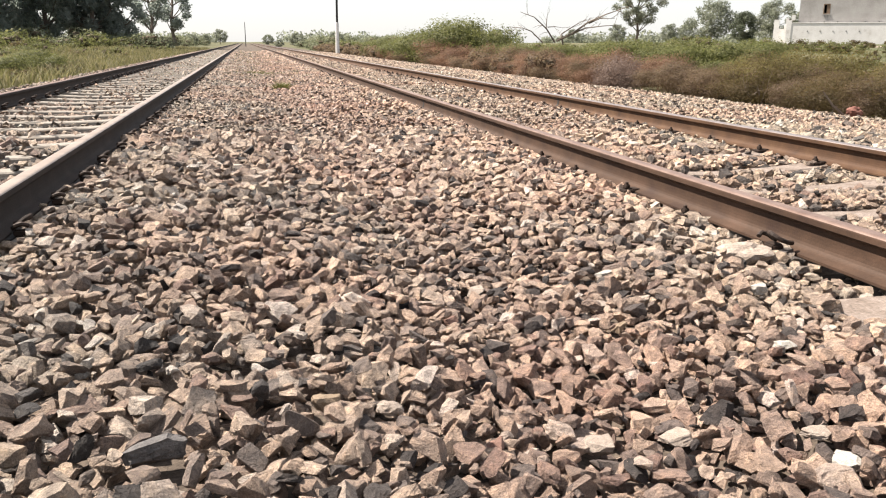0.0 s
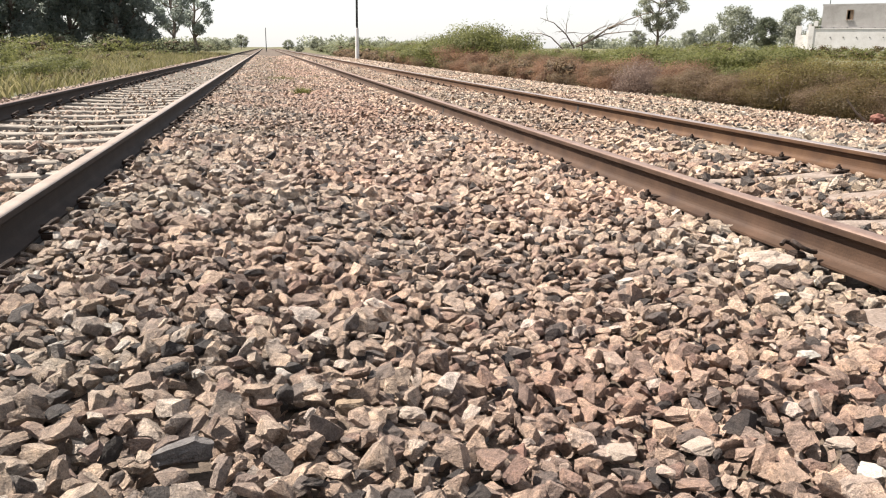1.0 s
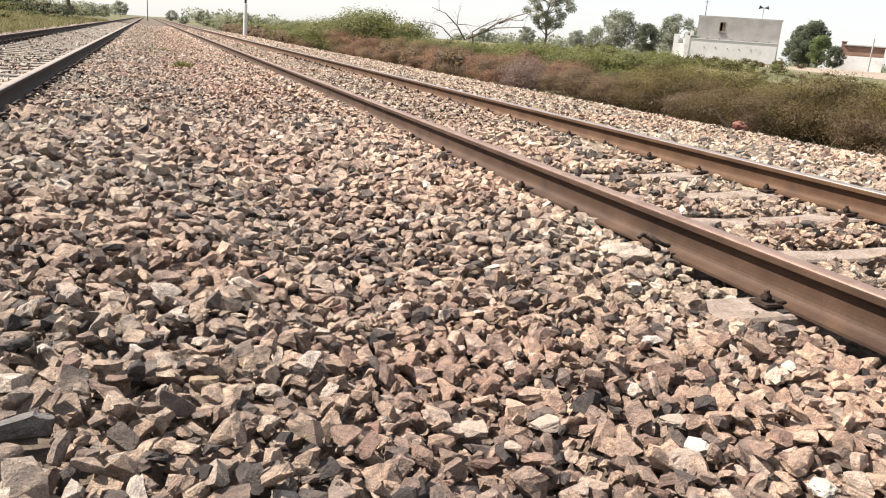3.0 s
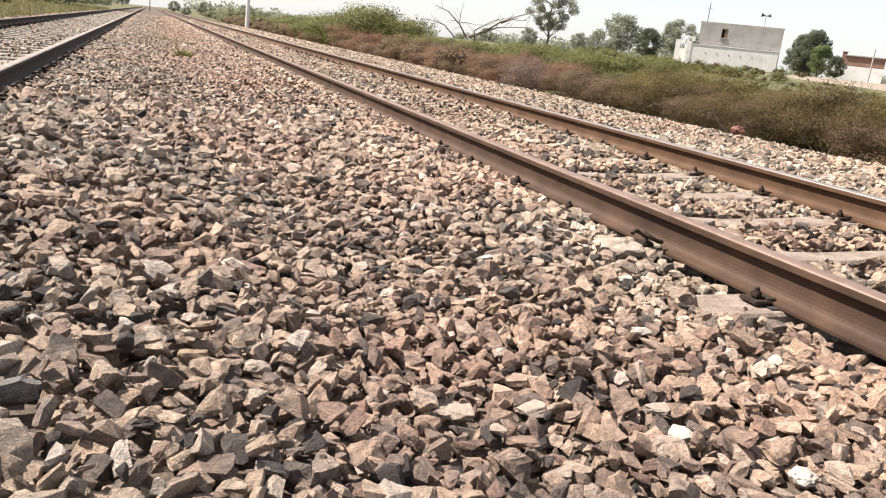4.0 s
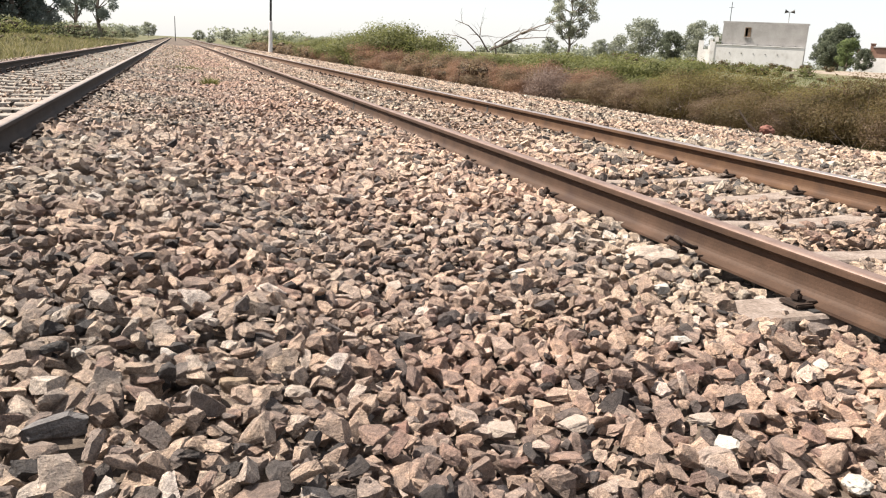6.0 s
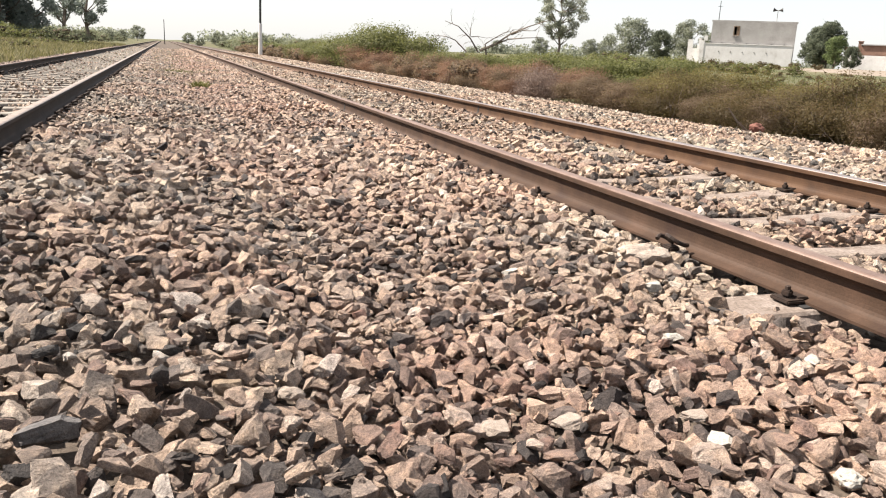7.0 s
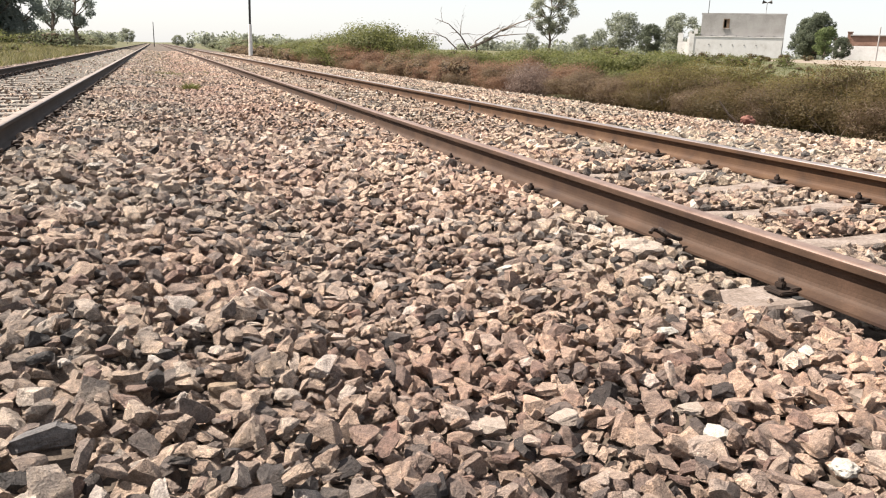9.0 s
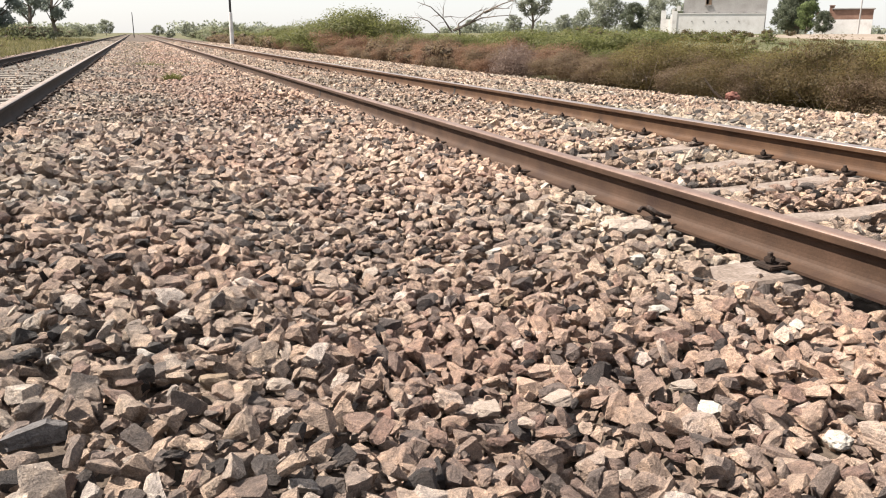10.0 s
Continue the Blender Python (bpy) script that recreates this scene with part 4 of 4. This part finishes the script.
for k in range(5):
    part("drain_spout", lathe(((0.05, 0), (0.05, 0.10), (0.04, 0.105)), 8), yard, "short dark drain spout", M_STEEL, pose(-3.1 + 1.15 * k, -D / 2 - 0.44, LOW - 0.75, 90))
aerial = thing("roof_aerial", "thin mast with an aerial on the flat roof", "aerial", at=pose(HX, HY, HZ + HIGH + 0.11, 0, 0, -40.3))
part("mast", merge(lathe(((0.035, 0), (0.03, 1.9), (0.01, 1.95)), 6)), aerial, "", M_STEEL, pose(-3.5, -D / 2 + 0.4, 0))
part("crossbar", box((0.5, 0.03, 0.03), (0, 0, 0)), aerial, "", M_STEEL, pose(-3.5, -D / 2 + 0.4, 1.35))
horns = thing("loudspeaker_mast", "pair of dark horn loudspeakers on a thin pale mast", "loudspeaker", at=pose(HX, HY, HZ + HIGH + 0.11, 0, 0, -40.3))
part("mast", lathe(((0.03, 0), (0.03, 1.15), (0.01, 1.17)), 6), horns, "", M_PLASTER, pose(2.1, -D / 2 + 1.0, 0))
for sx in (-1, 1):
    part("horn", lathe(((0.05, 0.0), (0.07, 0.12), (0.20, 0.40), (0.22, 0.42)), 12), horns, "dark flared horn", M_STEEL, pose(2.1 + sx * 0.05, -D / 2 + 1.0, 1.12, 0, sx * 80))

AX, AY = by_bearing(47.3, 93.0)
AZ = float(land(AX, AY)) - 0.30
shed = thing("outbuilding", "low whitewashed outbuilding with a brick upper part", "building", at=pose(AX, AY, AZ, 0, 0, -47))
part("wall", box((5.2, 0.25, 1.75), (0, 0, 0), 0.02), shed, "whitewashed front wall", M_WHITEWASH, pose(0, -1.5, 0))
part("wall", box((0.25, 3.0, 1.75), (0, 0, 0), 0.02), shed, "whitewashed side wall", M_WHITEWASH, pose(-2.45, 0.13, 0))
part("wall", box((5.2, 0.25, 2.6), (0, 0, 0)), shed, "brick rear wall", M_BRICK, pose(0, 1.8, 0))
part("upper_storey", box((3.6, 2.6, 1.0), (0, 0, 0), 0.02), shed, "bare red-brown brickwork", M_BRICK, pose(0.8, 0.2, 1.75))
part("roof", box((3.9, 2.9, 0.12), (0, 0, 0), 0.02), shed, "thin flat roof slab", M_PLASTER, pose(0.8, 0.2, 2.75))
part("chimney", merge(box((0.45, 0.45, 0.7), (0, 0, 0), 0.02), box((0.55, 0.55, 0.1), (0, 0, 0.7), 0.02)), shed, "", M_BRICK, pose(-1.2, 0.2, 2.4))
post = thing("post", "thin pale post beside the outbuilding", "post", at=pose(*by_bearing(48.2, 86), AZ))
part("shaft", lathe(((0.07, -0.3), (0.065, 2.0), (0.06, 3.4), (0.02, 3.45)), 8), post, "", M_PLASTER)

thing("sandy_yard", "bare sandy yard in front of the house", "ground", kind="structure", data=tri_mesh("sandy_yard", *sheet(np.linspace(51, 83, 28), np.linspace(42, 62, 20), lambda x, y: land(x, y) + 0.02 - 0.2 * ((np.abs(x - 67) > 15.5) | (np.abs(y - 52) > 9.5))), [M_SAND], smooth=True))


def red_bundle(x, y):
    """A crumpled rag bundle caught on a stick."""
    z = float(level(x, y))
    ob = thing("rag_bundle", "crumpled faded red rag bundle lying at the shrubs' foot", "rag", at=pose(x, y, z))
    bm = bmesh.new()
    bmesh.ops.create_icosphere(bm, subdivisions=3, radius=0.088)
    for w in bm.verts:
        k = 1 + 0.45 * noise.noise(w.co * 9) + 0.25 * noise.noise(w.co * 21)
        w.co = Vector((w.co.x * 1.25 * k, w.co.y * k, max(w.co.z * 0.85 * k + 0.10, -0.02)))
    part("cloth", bm, ob, "crumpled red cloth", M_CLOTH)
    part("loose_end", box((0.22, 0.12, 0.03), (0, 0, 0), 0.012), ob, "flat trailing end", M_CLOTH, pose(-0.18, -0.02, 0.0, 4, 6, 20))
    stick = tubes([(Vector((-0.12, 0.05, 0.05)), Vector((-0.30, 0.06, 0.18)), 0.016, 0.014), (Vector((-0.30, 0.06, 0.18)), Vector((-0.44, 0.10, 0.36)), 0.014, 0.008)], 6)
    part("stick", tri_mesh("stick", *stick, [M_TWIG]), ob, "bleached bent stick")


red_bundle(8.02, 9.12)


# ---------------------------------------------------------------- ballast stones
def stone_shape(seed, cuts, wear=0.03):
    """An angular crushed stone, about one long: a block broken along several planes, as corners and triangles."""
    r = np.random.default_rng(seed)
    bm = bmesh.new()
    bmesh.ops.create_cube(bm, size=2)
    for _ in range(cuts):
        d = r.normal(size=3)
        d = Vector(d / np.linalg.norm(d))
        got = bmesh.ops.bisect_plane(bm, geom=bm.verts[:] + bm.edges[:] + bm.faces[:], plane_co=d * r.uniform(0.70, 1.10), plane_no=d, clear_outer=True)
        rim = [e for e in got["geom_cut"] if isinstance(e, bmesh.types.BMEdge)]
        if len(rim) > 2:
            bmesh.ops.edgeloop_fill(bm, edges=rim)
    bmesh.ops.remove_doubles(bm, verts=bm.verts, dist=0.16)
    bmesh.ops.triangulate(bm, faces=bm.faces)
    bmesh.ops.recalc_face_normals(bm, faces=bm.faces)
    bm.verts.index_update()
    v, t = np.array([w.co[:] for w in bm.verts]), np.array([[w.index for w in f.verts] for f in bm.faces])
    bm.free()
    v += r.normal(size=v.shape) * wear
    v -= (v.max(0) + v.min(0)) / 2
    return v / (v.max(0) - v.min(0)) * np.array([1.0, r.uniform(0.52, 0.92), r.uniform(0.28, 0.62)]), t


def rock_shape(seed, again=False):
    """A near stone: a block broken along planes, then chipped and roughened all over."""
    r = np.random.default_rng(seed)
    bm = bmesh.new()
    bmesh.ops.create_cube(bm, size=2)
    for _ in range(8):
        d = r.normal(size=3)
        d = Vector(d / np.linalg.norm(d))
        got = bmesh.ops.bisect_plane(bm, geom=bm.verts[:] + bm.edges[:] + bm.faces[:], plane_co=d * r.uniform(0.62, 1.05), plane_no=d, clear_outer=True)
        rim = [e for e in got["geom_cut"] if isinstance(e, bmesh.types.BMEdge)]
        if len(rim) > 2:
            bmesh.ops.edgeloop_fill(bm, edges=rim)
    bmesh.ops.remove_doubles(bm, verts=bm.verts, dist=0.14)
    bmesh.ops.triangulate(bm, faces=bm.faces)
    bmesh.ops.holes_fill(bm, edges=bm.edges, sides=0)
    bmesh.ops.triangulate(bm, faces=bm.faces)
    for most in (0.72, 0.42) if again else (0.72,):
        bmesh.ops.subdivide_edges(bm, edges=[e for e in bm.edges if e.calc_length() > most], cuts=1)
        bmesh.ops.triangulate(bm, faces=bm.faces)
    bmesh.ops.recalc_face_normals(bm, faces=bm.faces)
    off = Vector(r.uniform(-50, 50, 3))
    for w in bm.verts:
        w.co *= 1 + 0.14 * noise.noise(w.co * 1.3 + off) + 0.06 * noise.noise(w.co * 3.1 + off)
        w.co += Vector(r.normal(size=3)) * 0.018
    bm.verts.index_update()
    v, t = np.array([w.co[:] for w in bm.verts]), np.array([[w.index for w in f.verts] for f in bm.faces])
    bm.free()
    v -= (v.max(0) + v.min(0)) / 2
    return v / (v.max(0) - v.min(0)) * np.array([1.0, r.uniform(0.55, 0.92), r.uniform(0.26, 0.66)]), t


ROCK = [rock_shape(500 + k) for k in range(40)]
FINE = [stone_shape(100 + k, 12, 0.07) for k in range(30)]
MIDDLE = [stone_shape(200 + k, 5, 0.05) for k in range(18)]
ROUGH = [stone_shape(300 + k, 2) for k in range(12)]


def mound_shape(seed):
    """A weathered stone with rounded shoulders and a broken skin."""
    bm = bmesh.new()
    bmesh.ops.create_icosphere(bm, subdivisions=3, radius=0.5)
    for w in bm.verts:
        at = w.co * 3.2 + Vector((seed, 2 * seed, 0))
        w.co *= 1 + 0.30 * noise.noise(at) + 0.16 * noise.noise(at * 2.3) + 0.07 * noise.noise(at * 6)
    bm.verts.index_update()
    v, t = np.array([w.co[:] for w in bm.verts]), np.array([[w.index for w in f.verts] for f in bm.faces])
    bm.free()
    return v * np.array([1.0, 0.78, 0.5]), t


def lump_shape(seed):
    """A far stone: six corners."""
    r = np.random.default_rng(seed)
    v = np.array([(1, 0, 0), (0, 1, 0), (-1, 0, 0), (0, -1, 0), (0, 0, 1), (0, 0, -1)], float) * r.uniform(0.7, 1.1, (6, 1)) * (0.52, 0.40, 0.30) + r.normal(size=(6, 3)) * 0.07
    return v, np.array([(0, 1, 4), (1, 2, 4), (2, 3, 4), (3, 0, 4), (1, 0, 5), (2, 1, 5), (3, 2, 5), (0, 3, 5)])


LUMP = [lump_shape(400 + k) for k in range(12)]
CRUMB = [(v, t[:4]) for v, t in LUMP]            # their undersides never show


def turns(n, tilt):
    """Random turns: any way round, leaning by about tilt."""
    a, b, c = rng.uniform(0, 2 * math.pi, n), rng.normal(size=n) * tilt, rng.normal(size=n) * tilt
    ca, sa, cb, sb, cc, sc = np.cos(a), np.sin(a), np.cos(b), np.sin(b), np.cos(c), np.sin(c)
    o, i = np.zeros(n), np.ones(n)
    rz = np.stack([ca, -sa, o, sa, ca, o, o, o, i], 1).reshape(-1, 3, 3)
    ry = np.stack([cb, o, sb, o, i, o, -sb, o, cb], 1).reshape(-1, 3, 3)
    rx = np.stack([i, o, o, o, cc, -sc, o, sc, cc], 1).reshape(-1, 3, 3)
    spin = rng.uniform(0, 2 * math.pi, n)
    cs, ss = np.cos(spin), np.sin(spin)
    own = np.stack([cs, -ss, o, ss, cs, o, o, o, i], 1).reshape(-1, 3, 3)
    return rz @ ry @ rx @ own


def scatter(x0, x1, y0, y1, step, outside=False):
    """Jittered places over a stretch of the plan, inside the wedge that the path looks over."""
    gx, gy = np.meshgrid(np.arange(x0, x1, step), np.arange(y0, y1, step))
    x = (gx + rng.uniform(-0.5, 0.5, gx.shape) * step * 1.05).ravel()
    y = (gy + rng.uniform(-0.5, 0.5, gx.shape) * step * 1.05).ravel()
    keep = (x > -0.36 * y - 0.30) & (x < 1.36 * y + 0.5)
    keep = ~(keep & (y > 0.6)) if outside else keep
    return x[keep], y[keep]


def cleared(x, y):
    """Where no stone lies: the rails' feet, and most of the sleepers' tops."""
    gone = np.zeros(len(x), bool)
    for r in RAILS:
        gone |= np.abs(x - r) < 0.088
    chance = rng.random(len(x))
    k = np.abs((y - FIRST_R + SLEEPER_STEP / 2) % SLEEPER_STEP - SLEEPER_STEP / 2) < 0.138
    inner = (x > 2.3) & (x < 3.92)
    bare = np.where(y < 5.0, 1.0, np.where(y < 6.6, 0.9, 0.5))
    bare = bare * np.where((x > 2.75) & (x < 3.2) & (y > 3.6), 0.88, 1.0)
    gone |= k & inner & (chance < bare)
    near_end = (x > 1.80) & (x < 2.16)
    gone |= k & near_end & (((y > 1.9) & (y < 2.4) & (x > 1.84) & (chance < 0.99)) | ((y > 3.25) & (y < 3.5) & (chance < 0.75)) | ((y > 3.6) & (chance < 0.02)))
    gone |= k & (x > 2.10) & (x < 2.30) & (chance < np.where(y < 2.5, 0.85, 0.12))
    gone |= k & (x > 3.80) & (x < 4.10) & (chance < 0.9)
    q = np.abs((y - FIRST_L + SLEEPER_STEP / 2) % SLEEPER_STEP - SLEEPER_STEP / 2) < 0.122
    gone |= q & (x > -3.05) & (x < -0.72) & (chance < 0.84 + 0.4 * wave(2.2 * x, 0.9 * y, 4.0))
    gone |= q & (x > -0.75) & (x < -0.42) & (chance < 0.08)
    return gone


def sleeper_top(x, y):
    """Height of the sleeper under a place, or a low value where there is none."""
    right = (np.abs((y - FIRST_R + SLEEPER_STEP / 2) % SLEEPER_STEP - SLEEPER_STEP / 2) < 0.10) & (x > 1.74) & (x < 4.48)
    left = (np.abs((y - FIRST_L + SLEEPER_STEP / 2) % SLEEPER_STEP - SLEEPER_STEP / 2) < 0.10) & (x > -3.1) & (x < -0.36)
    return np.where(right, -0.01, np.where(left, 0.026, -1.0))


verts_all, tris_all, total = [], [], 0
single = []


def pour(shapes, x, y, sizes, sink, tilt, lift=0.0, pick_out=None):
    """Lays stones at the given places into the joined rest, or sets them aside to be stones of their own."""
    global total
    n = len(x)
    kind = rng.integers(len(shapes), size=n)
    r = turns(n, tilt)
    size = sizes[0] + (sizes[1] - sizes[0]) * rng.beta(1.7, 2.4, n)
    z = level(x, y) + lift + sink * rng.normal(size=n)
    z = np.maximum(z, sleeper_top(x, y) + 0.2 * size)
    apart = np.zeros(n, bool) if pick_out is None else pick_out(x, y)
    for k, (sv, st) in enumerate(shapes):
        for i in np.flatnonzero((kind == k) & apart):
            single.append((k, x[i], y[i], z[i], size[i], r[i]))
        sel = np.flatnonzero((kind == k) & ~apart)
        if not len(sel):
            continue
        v = np.einsum("nij,vj->nvi", r[sel] * size[sel][:, None, None], sv) + np.stack([x[sel], y[sel], z[sel]], 1)[:, None]
        t = st[None] + (np.arange(len(sel)) * len(sv))[:, None, None] + total
        verts_all.append(v.reshape(-1, 3))
        tris_all.append(t.reshape(-1, 3))
        total += len(sel) * len(sv)


# stones that stand out: place, length, flatness, rock
STANDOUT = (
    (1.519, 1.885, 0.070, 0.8, M_WHITE, "white stone"), (1.304, 1.493, 0.085, 0.8, M_PALE, "pale stone"), (1.285, 1.379, 0.090, 0.6, M_WHITE, "white-splashed stone"),
    (1.399, 1.148, 0.082, 0.8, M_WHITE, "rounded white stone"), (1.043, 1.609, 0.095, 0.8, M_PALE, "pale cream stone"), (0.910, 2.766, 0.080, 0.5, M_PALE, "flat pale stone"),
    (0.411, 1.688, 0.070, 0.9, M_PALE, "rounded cream stone"), (0.866, 1.644, 0.080, 0.7, M_PALE, "pale stone"), (-0.030, 1.500, 0.128, 0.50, M_SLATE, "long dark slate slab"),
    (0.267, 2.906, 0.110, 0.8, M_OCHRE, "ochre stone"), (0.729, 2.424, 0.075, 0.8, M_RED, "reddish stone"), (0.613, 1.591, 0.060, 0.8, M_RED, "reddish stone"),
    (1.727, 2.293, 0.095, 0.6, M_WHITE, "white stone"), (1.772, 1.632, 0.070, 0.5, M_WHITE, "white stone"), (1.359, 2.670, 0.080, 0.6, M_WHITE, "white stone"),
    (1.950, 2.705, 0.250, 0.55, M_PALE, "large flat pale slab"), (0.276, 1.665, 0.070, 0.8, M_OCHRE, "ochre stone"), 
    (1.229, 2.421, 0.065, 0.9, M_PALE, "pale stone"), (2.004, 1.723, 0.070, 0.9, M_RED, "reddish stone"), (1.818, 2.921, 0.110, 0.8, M_PALE, "pale grey stone"),
    (2.060, 3.842, 0.110, 0.8, M_PALE, "pale stone"), (1.207, 2.237, 0.060, 0.9, M_OCHRE, "ochre stone"))


def clear_of_standouts(x, y):
    ok = np.ones(len(x), bool)
    for sx, sy, length, *_ in STANDOUT:
        ok &= np.hypot(x - sx, y - sy) > length * 0.48
    return ok


def near_bed(x, y):
    return (x > -0.05) & (x < 1.55) & (y > 1.22) & (y < 1.47)


# lower layer, then the top layer, from near to far
for shapes, stretch, step, sizes, sink, tilt, lift, out in (
        (ROUGH, (0.6, 3.0), 0.040, (0.036, 0.066), 0.008, 0.6, -0.036, None),
        (ROCK, (0.6, 2.35), 0.0350, (0.022, 0.085), 0.017, 0.50, 0.006, near_bed),
        (FINE, (2.35, 4.0), 0.0375, (0.026, 0.094), 0.018, 0.42, 0.004, None),
        (MIDDLE, (4.0, 5.6), 0.044, (0.038, 0.104), 0.018, 0.44, 0.0, None),
        (ROUGH, (5.6, 7.0), 0.045, (0.040, 0.104), 0.017, 0.44, 0.0, None),
        (CRUMB, (7.0, 11.0), 0.046, (0.046, 0.106), 0.013, 0.5, 0.0, None),
        (CRUMB, (11.0, 16.0), 0.050, (0.050, 0.106), 0.010, 0.5, 0.0, None),
        (CRUMB, (16.0, 32.0), 0.063, (0.055, 0.105), 0.010, 0.45, -0.004, None),
        (CRUMB, (32.0, 75.0), 0.150, (0.085, 0.160), 0.010, 0.4, -0.008, None)):
    x, y = scatter(-3.5, 8.45, *stretch, step)
    k = ~cleared(x, y) & clear_of_standouts(x, y)
    pour(shapes, x[k], y[k], sizes, sink, tilt, lift, out)
x, y = scatter(-4.2, 8.45, -7.0, 12.0, 0.052, True)      # the rest of the bed, round and behind the path
k = ~cleared(x, y)
pour(CRUMB, x[k], y[k], (0.050, 0.100), 0.012, 0.45, 0.006)
for gap, x0, x1 in ((0.05, 2.04, 2.15), (0.085, 3.80, 3.89)):   # stones heaped against the rails' feet
    x, y = scatter(x0, x1, 2.55, 16.0, gap)
    pour(MIDDLE, x, y, (0.036, 0.075), 0.006, 0.5, 0.022)
x, y = scatter(2.05, 2.135, 1.0, 2.55, 0.045)
k = ~cleared(x, y)
pour(FINE, x[k], y[k], (0.030, 0.060), 0.006, 0.5, 0.010)
loose = part("loose_stones", tri_mesh("loose_stones", np.concatenate(verts_all), np.concatenate(tris_all), [M_STONE]), ballast)
tagged(loose, "angular crushed rock in browns, greys and pinks", kind="stuff")

SHARED = [tri_mesh("stone", sv, st, [M_STONE_ONE]) for sv, st in ROCK]
for k, px, py, pz, size, r in single[:320]:
    ob = part("stone", SHARED[k], ballast)
    ob.matrix_basis = Matrix.Translation((px, py, pz)) @ Matrix([list(row) for row in r]).to_4x4() @ Matrix.Scale(size, 4)
for i, (px, py, length, flat, rock, label) in enumerate(STANDOUT):
    sv, st = mound_shape(i) if length > 0.15 or label.startswith("rounded") else rock_shape(900 + i, True)
    ob = part("stone", tri_mesh("stone", sv * np.array([1, 0.6 + 0.4 * flat, 0.25 + 0.8 * flat]), st, [rock]), ballast, label)
    ob.matrix_basis = pose(px, py, float(level(px, py)) + (0.034 if length > 0.15 else 0.016), 8 * math.sin(3 * i), 8 * math.cos(2 * i), 20 + 25 * math.sin(7 * i)) @ Matrix.Scale(length * 0.85, 4)
